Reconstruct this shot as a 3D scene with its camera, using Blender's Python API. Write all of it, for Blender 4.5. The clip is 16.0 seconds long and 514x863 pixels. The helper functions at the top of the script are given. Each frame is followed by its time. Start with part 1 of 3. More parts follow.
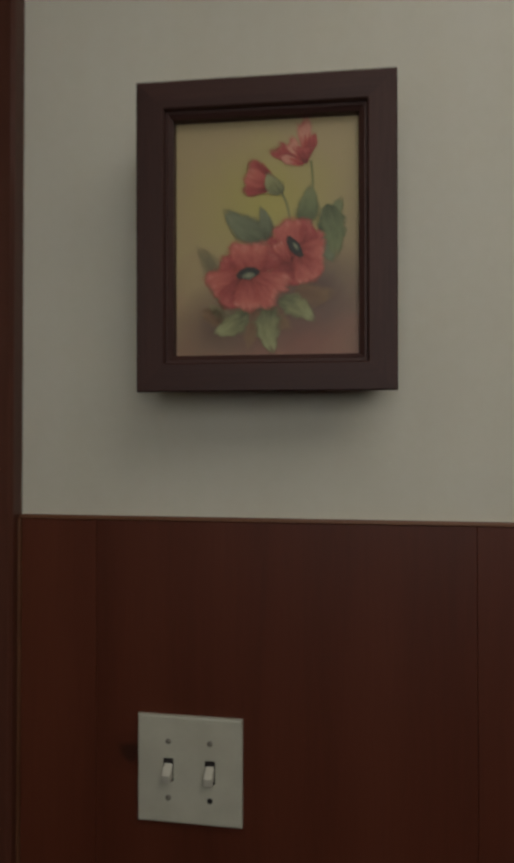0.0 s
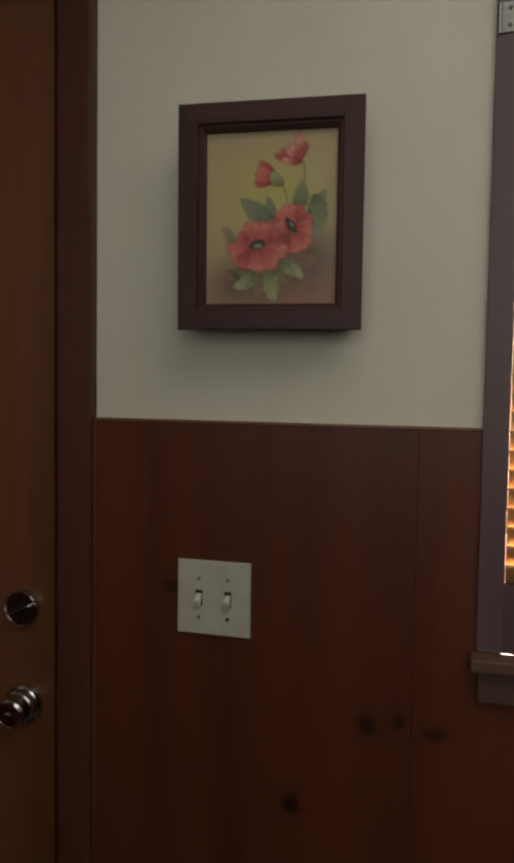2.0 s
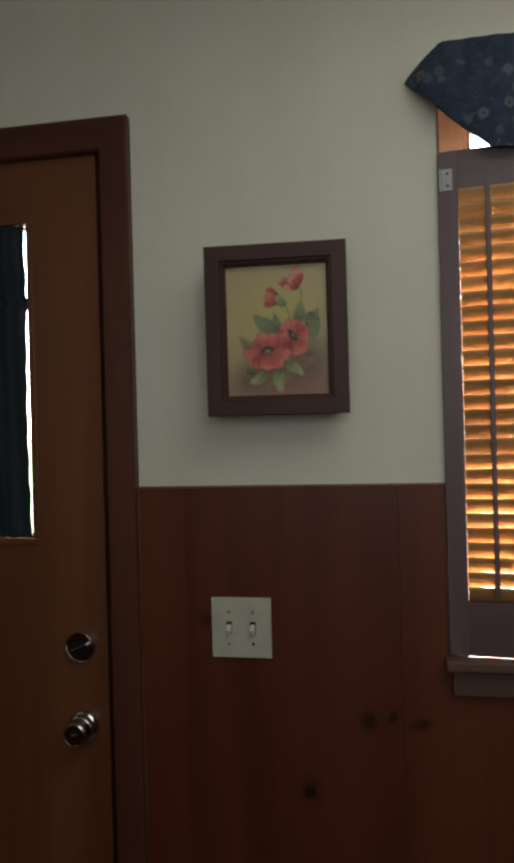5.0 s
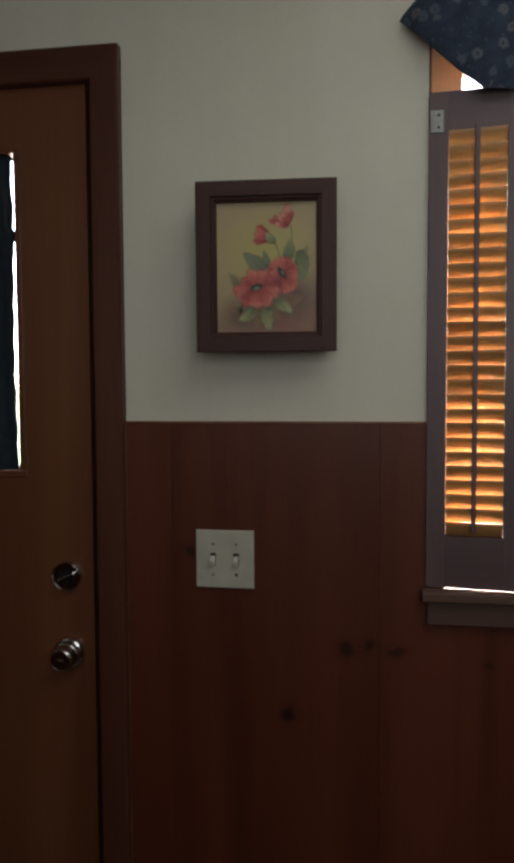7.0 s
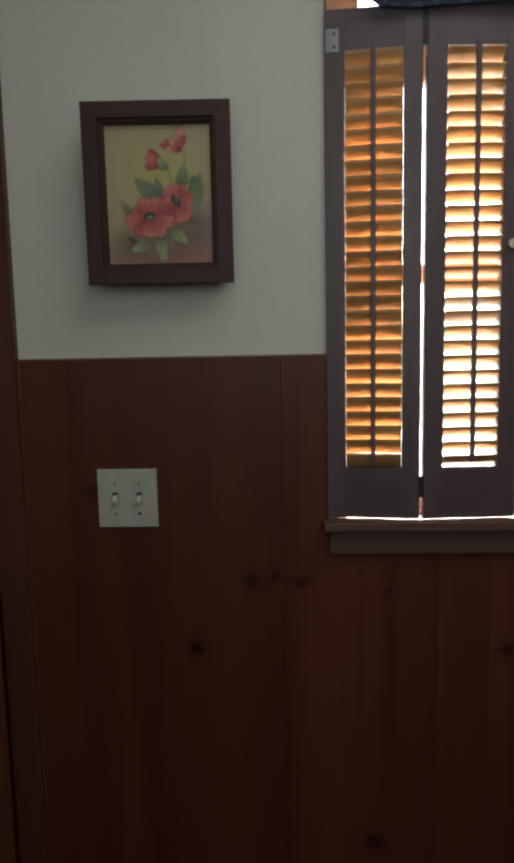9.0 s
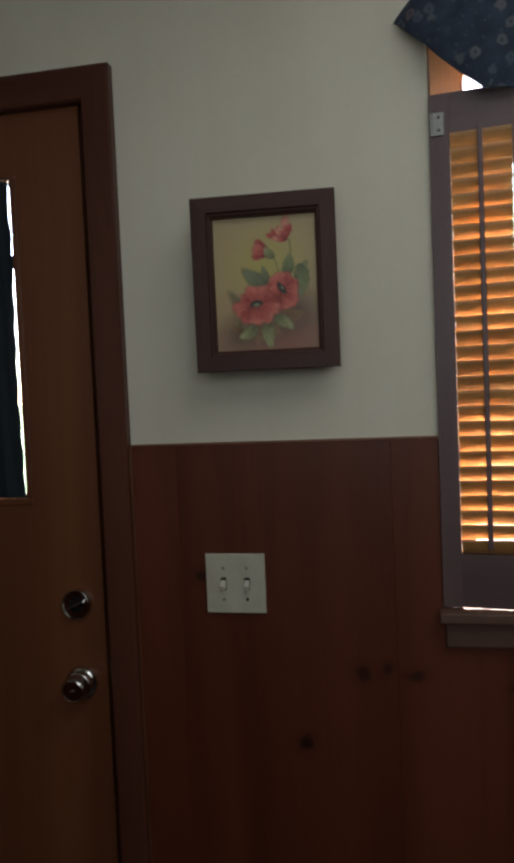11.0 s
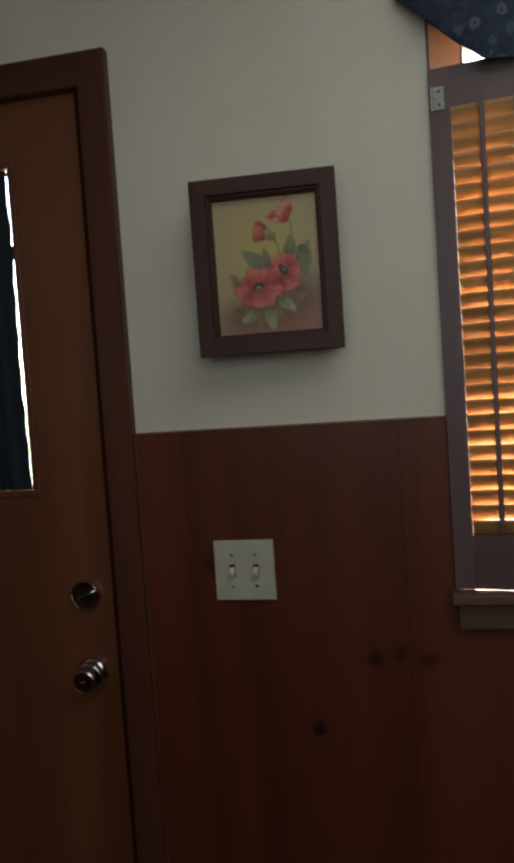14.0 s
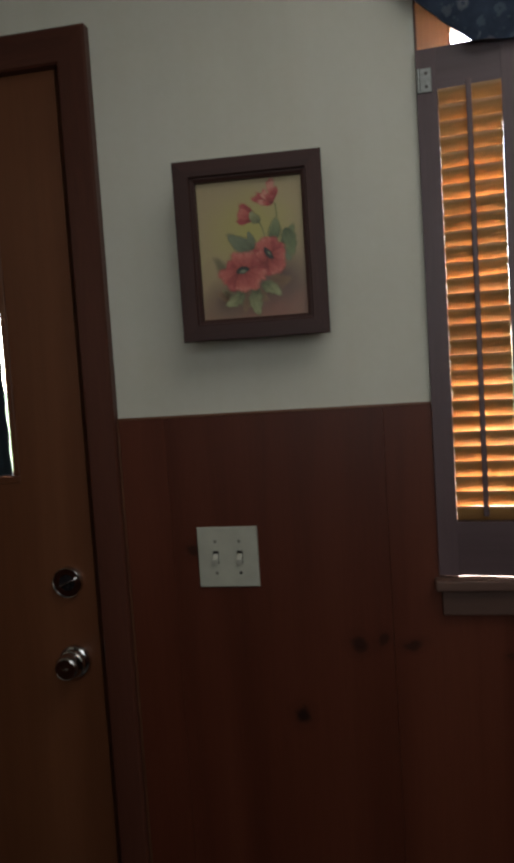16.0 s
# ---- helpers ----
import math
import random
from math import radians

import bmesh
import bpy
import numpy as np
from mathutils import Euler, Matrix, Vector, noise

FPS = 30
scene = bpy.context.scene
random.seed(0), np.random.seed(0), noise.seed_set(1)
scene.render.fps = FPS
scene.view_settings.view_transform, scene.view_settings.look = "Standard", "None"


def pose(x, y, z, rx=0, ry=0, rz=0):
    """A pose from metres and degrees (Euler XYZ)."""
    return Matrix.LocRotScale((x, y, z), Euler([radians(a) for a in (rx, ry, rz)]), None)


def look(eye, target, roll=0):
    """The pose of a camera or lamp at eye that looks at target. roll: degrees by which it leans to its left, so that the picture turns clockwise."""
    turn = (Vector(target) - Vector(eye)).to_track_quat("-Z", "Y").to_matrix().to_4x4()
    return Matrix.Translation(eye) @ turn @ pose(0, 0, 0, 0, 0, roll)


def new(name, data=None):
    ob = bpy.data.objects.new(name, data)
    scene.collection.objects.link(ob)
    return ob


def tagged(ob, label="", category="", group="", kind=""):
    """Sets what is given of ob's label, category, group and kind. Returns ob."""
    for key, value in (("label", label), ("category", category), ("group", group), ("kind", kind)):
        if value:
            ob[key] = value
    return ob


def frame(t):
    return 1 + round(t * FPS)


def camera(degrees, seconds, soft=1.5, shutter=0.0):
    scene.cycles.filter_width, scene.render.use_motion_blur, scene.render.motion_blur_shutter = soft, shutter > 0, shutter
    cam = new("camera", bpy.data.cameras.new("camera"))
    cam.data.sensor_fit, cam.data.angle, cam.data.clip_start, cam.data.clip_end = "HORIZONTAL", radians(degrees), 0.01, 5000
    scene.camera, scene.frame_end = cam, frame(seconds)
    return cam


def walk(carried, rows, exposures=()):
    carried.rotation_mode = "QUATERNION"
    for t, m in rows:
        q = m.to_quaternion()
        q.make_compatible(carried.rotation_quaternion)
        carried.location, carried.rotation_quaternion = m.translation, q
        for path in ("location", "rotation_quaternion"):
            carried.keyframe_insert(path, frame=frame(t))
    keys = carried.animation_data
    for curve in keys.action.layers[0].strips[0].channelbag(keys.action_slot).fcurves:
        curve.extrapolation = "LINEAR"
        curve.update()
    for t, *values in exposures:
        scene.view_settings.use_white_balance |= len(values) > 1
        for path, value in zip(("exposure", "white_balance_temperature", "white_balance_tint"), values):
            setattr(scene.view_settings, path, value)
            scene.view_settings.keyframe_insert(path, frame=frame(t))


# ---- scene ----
cam = camera(37.4, 16.0, soft=4.0, shutter=0.4)
PATH = [
    (0, (0.218, -0.8, 1.445), (-0.139, 1.168, 1.48), 0.0),
    (0.5, (0.279, -0.934, 1.459), (-0.226, 1.001, 1.485), 0.4),
    (1, (0.301, -1.057, 1.434), (-0.195, 0.88, 1.378), -0.2),
    (1.5, (0.321, -1.086, 1.431), (-0.152, 0.855, 1.328), 1.1),
    (2, (0.344, -1.093, 1.421), (-0.153, 0.841, 1.299), 0.9),
    (2.5, (0.345, -1.159, 1.42), (-0.158, 0.77, 1.259), -0.2),
    (3, (0.318, -1.249, 1.409), (-0.054, 0.7, 1.158), -0.2),
    (3.5, (0.301, -1.283, 1.418), (-0.018, 0.676, 1.173), 1.3),
    (4, (0.31, -1.303, 1.422), (-0.084, 0.65, 1.248), 0.9),
    (4.2, (0.318, -1.352, 1.436), (-0.078, 0.606, 1.359), -0.4),
    (6.3, (0.302, -1.442, 1.478), (-0.069, 0.523, 1.503), -1.9),
    (6.5, (0.307, -1.445, 1.459), (-0.049, 0.523, 1.435), -1.6),
    (7, (0.291, -1.451, 1.435), (-0.017, 0.522, 1.315), -0.3),
    (7.5, (0.295, -1.453, 1.426), (0.021, 0.519, 1.245), -0.3),
    (8, (0.324, -1.463, 1.428), (0.123, 0.516, 1.214), -0.9),
    (8.5, (0.327, -1.447, 1.434), (0.192, 0.532, 1.177), -1.2),
    (9, (0.325, -1.426, 1.423), (0.225, 0.552, 1.144), -1.2),
    (9.5, (0.329, -1.422, 1.423), (0.216, 0.551, 1.116), -0.7),
    (10, (0.338, -1.406, 1.441), (0.025, 0.558, 1.229), -1.1),
    (10.2, (0.334, -1.406, 1.456), (-0.011, 0.557, 1.292), -1.2),
    (12.3, (0.344, -1.389, 1.454), (-0.104, 0.559, 1.386), -3.9),
    (12.5, (0.341, -1.389, 1.448), (-0.105, 0.559, 1.384), -4.0),
    (13, (0.34, -1.395, 1.448), (-0.109, 0.553, 1.375), -4.2),
    (13.5, (0.34, -1.386, 1.433), (-0.094, 0.564, 1.345), -4.1),
    (14, (0.343, -1.385, 1.432), (-0.082, 0.567, 1.326), -3.9),
    (14.5, (0.341, -1.386, 1.436), (-0.064, 0.569, 1.313), -3.7),
    (15, (0.343, -1.383, 1.434), (-0.052, 0.573, 1.307), -3.5),
    (15.5, (0.339, -1.382, 1.438), (-0.04, 0.577, 1.299), -3.4),
    (16, (0.335, -1.374, 1.432), (-0.043, 0.584, 1.285), -3.7),
]
EXPOSURES = [(0, 4.13, 7000, 14), (1, 4.15, 7800, 15), (2, 4.05, 7200, 13), (3, 3.94, 6650, 9), (4.2, 4.04, 6650, 7), (6.5, 4.02, 7100, 12), (7, 3.9, 6700, 12),
             (8, 3.9, 6350, 8), (9.5, 3.92, 6250, 6), (10.2, 3.87, 6400, 9), (12.5, 3.89, 6700, 11), (16, 3.8, 6550, 11)]
walk(cam, [(t, look(eye, target, roll)) for t, eye, target, roll in PATH], EXPOSURES)

# ---- light: sun and sky outside, unseen fill openings added overhead and behind the walk ----
SUN_AZ, SUN_EL = radians(25), radians(40)
world = bpy.data.worlds.new("sky_world")
scene.world = world
world.use_nodes = True
wn = world.node_tree.nodes
sky = wn.new("ShaderNodeTexSky")
sky.sky_type, sky.sun_disc = "NISHITA", False
sky.sun_elevation, sky.sun_rotation = SUN_EL, SUN_AZ
world.node_tree.links.new(sky.outputs[0], wn["Background"].inputs[0])
wn["Background"].inputs[1].default_value = 0.15
sun = new("sun", bpy.data.lights.new("sun", "SUN"))
sun.data.energy, sun.data.angle, sun.data.color = 5.0, radians(0.5), (1.0, 0.95, 0.86)
sun.matrix_world = look((math.sin(SUN_AZ) * math.cos(SUN_EL) * 9, math.cos(SUN_AZ) * math.cos(SUN_EL) * 9, math.sin(SUN_EL) * 9), (0, 0, 0))
# Fill lamp added overhead, in an unseen ceiling opening.
day = new("skylight_daylight", bpy.data.lights.new("skylight_daylight", "AREA"))
day.data.shape, day.data.size, day.data.size_y = "RECTANGLE", 1.6, 1.3
day.data.energy, day.data.color = 0.55, (0.96, 0.985, 0.98)
day.matrix_world = pose(0.88, -1.08, 2.40)
# Frontal fill lamp added in an unseen opening of the south wall.
rear_lamp = new("rear_window_daylight", bpy.data.lights.new("rear_window_daylight", "AREA"))
rear_lamp.data.shape, rear_lamp.data.size, rear_lamp.data.size_y = "RECTANGLE", 1.3, 0.8
rear_lamp.data.energy, rear_lamp.data.color = 0.45, (0.90, 0.965, 1.0)
rear_lamp.matrix_world = pose(0.45, -2.235, 1.78, 90, 0, 0)


# ---- helpers for meshes ----
def finish(name, bm, mat, smooth=False):
    me = bpy.data.meshes.new(name)
    bmesh.ops.recalc_face_normals(bm, faces=bm.faces)
    bm.to_mesh(me)
    bm.free()
    if smooth:
        for p in me.polygons:
            p.use_smooth = True
        me.set_sharp_from_angle(angle=radians(38))
    if mat:
        me.materials.append(mat)
    return me


def part(name, bm, mat, parent=None, label="", smooth=False):
    ob = new(name, finish(name, bm, mat, smooth))
    if parent:
        ob.parent = parent
    if label:
        ob["label"] = label
    return ob


def thing(name, label, category, kind="", group="", at=(0, 0, 0)):
    ob = new(name)
    ob.location = at
    return tagged(ob, label, category, group, kind)


def add_box(bm, lo, hi, bevel=0.0, seg=2):
    made = bmesh.ops.create_cube(bm, size=1.0)["verts"]
    for v in made:
        for i in range(3):
            v.co[i] = (lo[i] + hi[i]) / 2 + v.co[i] * (hi[i] - lo[i])
    if bevel:
        edges = list({e for v in made for e in v.link_edges})
        bmesh.ops.bevel(bm, geom=edges, offset=bevel, segments=seg, affect="EDGES", profile=0.6)
    return bm


def box(lo, hi, bevel=0.0, seg=2):
    return add_box(bmesh.new(), lo, hi, bevel, seg)


def lathe(profile, steps=40):
    """A turned body: profile of (radius, height), turned about the room's -y direction."""
    bm = bmesh.new()
    rings = []
    for r, h in profile:
        ring = []
        for k in range(steps):
            a = 2 * math.pi * k / steps
            ring.append(bm.verts.new((r * math.cos(a), -h, r * math.sin(a))))
        rings.append(ring)
    for a, b in zip(rings, rings[1:]):
        for k in range(steps):
            bm.faces.new((a[k], a[(k + 1) % steps], b[(k + 1) % steps], b[k]))
    bm.faces.new(rings[0])
    bm.faces.new(rings[-1])
    return bm


def prism(points, thickness, direction):
    """A flat outline drawn out along a direction."""
    bm = bmesh.new()
    a = [bm.verts.new(p) for p in points]
    d = Vector(direction) * thickness
    b = [bm.verts.new(Vector(p) + d) for p in points]
    n = len(points)
    bm.faces.new(a)
    bm.faces.new(b[::-1])
    for k in range(n):
        bm.faces.new((a[k], b[k], b[(k + 1) % n], a[(k + 1) % n]))
    return bm


# ---- materials ----
class Mat:
    def __init__(self, name):
        self.m = bpy.data.materials.new(name)
        self.m.use_nodes = True
        self.t = self.m.node_tree
        self.b = self.t.nodes["Principled BSDF"]

    def n(self, kind, **kw):
        node = self.t.nodes.new("ShaderNode" + kind)
        for k, v in kw.items():
            node.inputs[k].default_value = v
        return node

    def l(self, a, b):
        self.t.links.new(a, b)

    def coords(self, scale=(1, 1, 1), which="Object"):
        c, m = self.n("TexCoord"), self.n("Mapping")
        m.inputs["Scale"].default_value = scale
        self.l(c.outputs[which], m.inputs["Vector"])
        return m.outputs[0]

    def noise(self, vec, scale, detail=4.0, rough=0.55, dist=0.0):
        x = self.n("TexNoise", Scale=scale, Detail=detail, Roughness=rough, Distortion=dist)
        self.l(vec, x.inputs["Vector"])
        return x.outputs["Fac"]

    def ramp(self, fac, stops):
        r = self.n("ValToRGB")
        e = r.color_ramp.elements
        while len(e) < len(stops):
            e.new(0.5)
        for el, (p, c) in zip(e, stops):
            el.position, el.color = p, (*c, 1)
        self.l(fac, r.inputs[0])
        return r.outputs[0]

    def mix(self, fac, a, b, blend="MIX"):
        x = self.n("Mix")
        x.data_type, x.blend_type = "RGBA", blend
        for val, sock in ((fac, x.inputs[0]), (a, x.inputs[6]), (b, x.inputs[7])):
            if isinstance(val, (int, float)):
                sock.default_value = val
            elif isinstance(val, tuple):
                sock.default_value = (*val, 1)
            else:
                self.l(val, sock)
        return x.outputs[2]

    def math(self, op, a, b=0.0, clamp=False):
        x = self.n("Math")
        x.operation, x.use_clamp = op, clamp
        for val, sock in ((a, x.inputs[0]), (b, x.inputs[1])):
            if isinstance(val, (int, float)):
                sock.default_value = val
            else:
                self.l(val, sock)
        return x.outputs[0]

    def bump(self, height, strength=0.2, distance=0.002):
        x = self.n("Bump", Strength=strength, Distance=distance)
        self.l(height, x.inputs["Height"])
        self.l(x.outputs[0], self.b.inputs["Normal"])

    def set(self, color=None, rough=None, metal=None, coat=None):
        for val, key in ((color, "Base Color"), (rough, "Roughness"), (metal, "Metallic"), (coat, "Coat Weight")):
            if val is None:
                continue
            if isinstance(val, (int, float)):
                self.b.inputs[key].default_value = val
            elif isinstance(val, tuple):
                self.b.inputs[key].default_value = (*val, 1)
            else:
                self.l(val, self.b.inputs[key])
        return self


def wood(name, dark, mid, light, rough=0.35, along="z", knots=(), grain=1.0, vary=0.25, varnish=0.0, figure=0.65, gloss=0.5):
    m = Mat(name)
    s = {"z": (1, 1, 0.06), "x": (0.06, 1, 1), "y": (1, 0.06, 1)}[along]
    v = m.coords(s)
    info = m.n("ObjectInfo")
    off = m.n("VectorMath")
    off.operation = "ADD"
    sc = m.n("VectorMath")
    sc.operation = "SCALE"
    sc.inputs["Scale"].default_value = 7.0
    m.l(info.outputs["Random"], sc.inputs[0])
    m.l(v, off.inputs[0])
    m.l(sc.outputs[0], off.inputs[1])
    v = off.outputs[0]
    broad = m.noise(v, 9 * grain, 3, 0.5, 0.6)
    fine = m.noise(v, 160 * grain, 5, 0.65, 0.3)
    both = m.math("ADD", m.math("MULTIPLY", broad, figure), m.math("MULTIPLY", fine, 1.0 - figure))
    col = m.ramp(both, ((0.32, dark), (0.5, mid), (0.68, light)))
    tone = m.math("ADD", 1.0 - vary / 2, m.math("MULTIPLY", info.outputs["Random"], vary))
    comb = m.n("CombineColor")
    for k in range(3):
        m.l(tone, comb.inputs[k])
    col = m.mix(1.0, col, comb.outputs[0], "MULTIPLY")
    if knots:
        flat = m.coords((1, 1, 1))
        wob = m.n("TexNoise", Scale=55.0, Detail=2.0)
        m.l(flat, wob.inputs["Vector"])
        mv = m.n("VectorMath")
        mv.operation = "MULTIPLY_ADD"
        m.l(wob.outputs["Color"], mv.inputs[0])
        mv.inputs[1].default_value, mv.inputs[2].default_value = (0.014, 0, 0.014), (-0.007, 0, -0.007)
        ad = m.n("VectorMath")
        ad.operation = "ADD"
        m.l(flat, ad.inputs[0])
        m.l(mv.outputs[0], ad.inputs[1])
        for x, z, r, stretch, tilt, shade in knots:
            mp = m.n("Mapping")
            mp.vector_type = "TEXTURE"
            mp.inputs["Location"].default_value = (x, 0, z)
            mp.inputs["Rotation"].default_value = (0, radians(tilt), 0)
            mp.inputs["Scale"].default_value = (r * stretch, 1000, r)
            m.l(ad.outputs[0], mp.inputs["Vector"])
            ln = m.n("VectorMath")
            ln.operation = "LENGTH"
            m.l(mp.outputs[0], ln.inputs[0])
            fac = m.math("SUBTRACT", 1.75, ln.outputs["Value"], True)
            halo = m.math("MULTIPLY", m.math("SUBTRACT", 3.4, ln.outputs["Value"], True), 0.35)
            col = m.mix(halo, col, dark)
            col = m.mix(m.math("MULTIPLY", fac, shade), col, (0.016, 0.0045, 0.0025))
    m.set(col, m.math("ADD", rough - 0.08, m.math("MULTIPLY", broad, 0.18)))
    m.b.inputs["Specular IOR Level"].default_value = gloss
    if varnish:
        m.set(coat=varnish)
        m.b.inputs["Coat Roughness"].default_value = 0.30
    m.bump(fine, 0.12, 0.001)
    return m.m


KNOTS = ((0.124, 0.789, 0.012, 0.85, 0, 0.95), (0.236, 0.926, 0.010, 1.15, 35, 0.75), (0.281, 0.936, 0.009, 0.7, 20, 0.7),
         (0.333, 0.925, 0.0065, 1.9, -12, 0.7), (-0.069, 1.108, 0.008, 1.0, 0, 0.7), (0.733, 0.787, 0.010, 0.9, 0, 0.8),
         (0.474, 0.374, 0.013, 1.1, 10, 0.8), (0.505, 0.905, 0.005, 1.3, 15, 0.5))
PINE = wood("stained_knotty_pine", (0.072, 0.0165, 0.0074), (0.099, 0.0235, 0.0106), (0.128, 0.033, 0.0152), 0.45, knots=KNOTS, vary=0.10, gloss=0.28, varnish=0.06, figure=0.78)
TRIM = wood("trim_wood", (0.064, 0.0190, 0.0108), (0.092, 0.0285, 0.0162), (0.118, 0.0385, 0.0230), 0.42, gloss=0.3, varnish=0.15)
TRIM_X = wood("trim_wood_across", (0.064, 0.0190, 0.0108), (0.092, 0.0285, 0.0162), (0.118, 0.0385, 0.0230), 0.42, gloss=0.3, along="x", varnish=0.15)
DOORWOOD = wood("door_veneer", (0.110, 0.0365, 0.0148), (0.147, 0.0515, 0.0212), (0.181, 0.067, 0.0285), 0.42, grain=0.7, gloss=0.3, varnish=0.2, figure=0.78)
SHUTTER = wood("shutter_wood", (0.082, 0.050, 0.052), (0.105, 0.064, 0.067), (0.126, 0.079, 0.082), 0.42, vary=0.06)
# Same stain as the stiles; the orange of daylight coming through is put into the colour.
SLAT_LIT = wood("shutter_slat_lit_wood", (0.36, 0.175, 0.058), (0.455, 0.235, 0.082), (0.53, 0.29, 0.11), 0.42, along="x", vary=0.3)
SILLWOOD = wood("sill_wood", (0.078, 0.039, 0.027), (0.104, 0.052, 0.036), (0.130, 0.067, 0.046), 0.55, along="x")
ORANGE = wood("window_frame_wood", (0.25, 0.125, 0.066), (0.31, 0.162, 0.086), (0.36, 0.20, 0.11), 0.40)
FRAMEWOOD = wood("picture_frame_wood", (0.038, 0.0155, 0.0125), (0.056, 0.0235, 0.0190), (0.076, 0.033, 0.026), 0.46, gloss=0.25, grain=2.0)
FRAMEWOOD_X = wood("picture_frame_wood_across", (0.038, 0.0155, 0.0125), (0.056, 0.0235, 0.0190), (0.076, 0.033, 0.026), 0.46, gloss=0.25, along="x", grain=2.0)


def plaster(name, col, bump=0.25):
    m = Mat(name)
    v = m.coords()
    big, fine = m.noise(v, 3, 3), m.noise(v, 90, 4)
    band = m.noise(m.coords((1, 1, 0.05)), 16, 2)
    d = tuple(c * k for c, k in zip(col, (0.93, 0.92, 0.88)))
    m.set(m.ramp(m.math("ADD", m.math("ADD", m.math("MULTIPLY", big, 0.5), m.math("MULTIPLY", band, 0.3)), m.math("MULTIPLY", fine, 0.2)), ((0.35, d), (0.65, col))), 0.72)
    m.bump(fine, bump, 0.0008)
    return m.m


PLASTER = plaster("cream_wall_paint", (0.70, 0.68, 0.58))
CEILPAINT = plaster("ceiling_paint", (0.50, 0.48, 0.42))
ROOMPAINT = plaster("room_wall_paint", (0.70, 0.68, 0.58))


def plain(name, a, b, rough, metal=0.0, scale=40, bump=0.1, coat=0.0):
    m = Mat(name)
    f = m.noise(m.coords(), scale, 4)
    m.set(m.ramp(f, ((0.35, a), (0.65, b))), m.math("ADD", rough - 0.05, m.math("MULTIPLY", f, 0.1)), metal, coat)
    m.bump(f, bump, 0.0006)
    return m.m


IVORY = plain("ivory_plastic", (0.47, 0.46, 0.37), (0.53, 0.52, 0.42), 0.34, 0, 25, 0.04)
TOGGLE = plain("toggle_plastic", (0.58, 0.56, 0.47), (0.64, 0.62, 0.52), 0.28, 0, 25, 0.03)
SCREW = plain("painted_screw", (0.20, 0.18, 0.15), (0.30, 0.28, 0.23), 0.4, 0.4, 300)
DARK = plain("dark_recess", (0.012, 0.010, 0.009), (0.02, 0.016, 0.014), 0.6)
CHROME = plain("worn_chrome", (0.50, 0.48, 0.46), (0.60, 0.58, 0.56), 0.14, 1.0, 60, 0.05)
BLACKMETAL = plain("dark_polished_metal", (0.012, 0.011, 0.012), (0.02, 0.018, 0.019), 0.16, 0.0, 60, 0.02)
NICKEL = plain("hinge_nickel", (0.23, 0.235, 0.22), (0.30, 0.305, 0.29), 0.34, 0.85, 200, 0.1)
BRONZE = plain("dark_hinge_metal", (0.026, 0.023, 0.023), (0.042, 0.037, 0.036), 0.5, 0.6, 200)
FLOORMAT = plain("dark_floor", (0.018, 0.012, 0.009), (0.032, 0.021, 0.016), 0.5, 0, 12)


def glass(name):
    m = Mat(name)
    m.set((0.98, 0.99, 0.98), 0.0)
    m.b.inputs["Transmission Weight"].default_value = 1.0
    m.b.inputs["IOR"].default_value = 1.01
    return m.m


GLASS = glass("window_glass")


def fabric(name):
    """Dark navy cotton with scattered muted blossoms."""
    m = Mat(name)
    v = m.coords()
    weave = m.noise(v, 900, 2)
    base = m.ramp(m.noise(v, 35, 3), ((0.35, (0.018, 0.029, 0.052)), (0.7, (0.032, 0.048, 0.080))))
    vor = m.n("TexVoronoi", Scale=34.0)
    wob = m.n("TexNoise", Scale=60.0, Detail=3.0)
    m.l(v, wob.inputs["Vector"])
    mixv = m.n("VectorMath")
    mixv.operation = "MULTIPLY_ADD"
    m.l(wob.outputs["Color"], mixv.inputs[0])
    mixv.inputs[1].default_value = (0.009, 0.009, 0.009)
    m.l(v, mixv.inputs[2])
    m.l(mixv.outputs[0], vor.inputs["Vector"])
    ring = m.math("ADD", vor.outputs["Distance"], m.math("MULTIPLY", m.math("SUBTRACT", m.noise(v, 130, 3), 0.5), 0.35))
    blossom = m.ramp(ring, ((0.0, (0.55, 0.55, 0.55)), (0.07, (0.1, 0.1, 0.1)), (0.14, (0.95, 0.95, 0.95)), (0.26, (0.8, 0.8, 0.8)), (0.36, (0, 0, 0))))
    pick = m.n("SeparateColor")
    m.l(vor.outputs["Color"], pick.inputs[0])
    chosen = m.math("GREATER_THAN", pick.outputs[0], 0.2)
    tint = m.ramp(pick.outputs[1], ((0.0, (0.125, 0.13, 0.145)), (0.5, (0.065, 0.09, 0.115)), (1.0, (0.165, 0.105, 0.11))))
    col = m.mix(m.math("MULTIPLY", blossom, chosen), base, tint)
    vor2 = m.n("TexVoronoi", Scale=70.0)
    m.l(mixv.outputs[0], vor2.inputs["Vector"])
    spots = m.ramp(vor2.outputs["Distance"], ((0.10, (1, 1, 1)), (0.24, (0, 0, 0))))
    col = m.mix(m.math("MULTIPLY", spots, 0.5), col, (0.07, 0.10, 0.11))
    m.set(col, 0.9)
    m.bump(weave, 0.3, 0.0006)
    return m.m


NAVY = fabric("navy_floral_cotton")
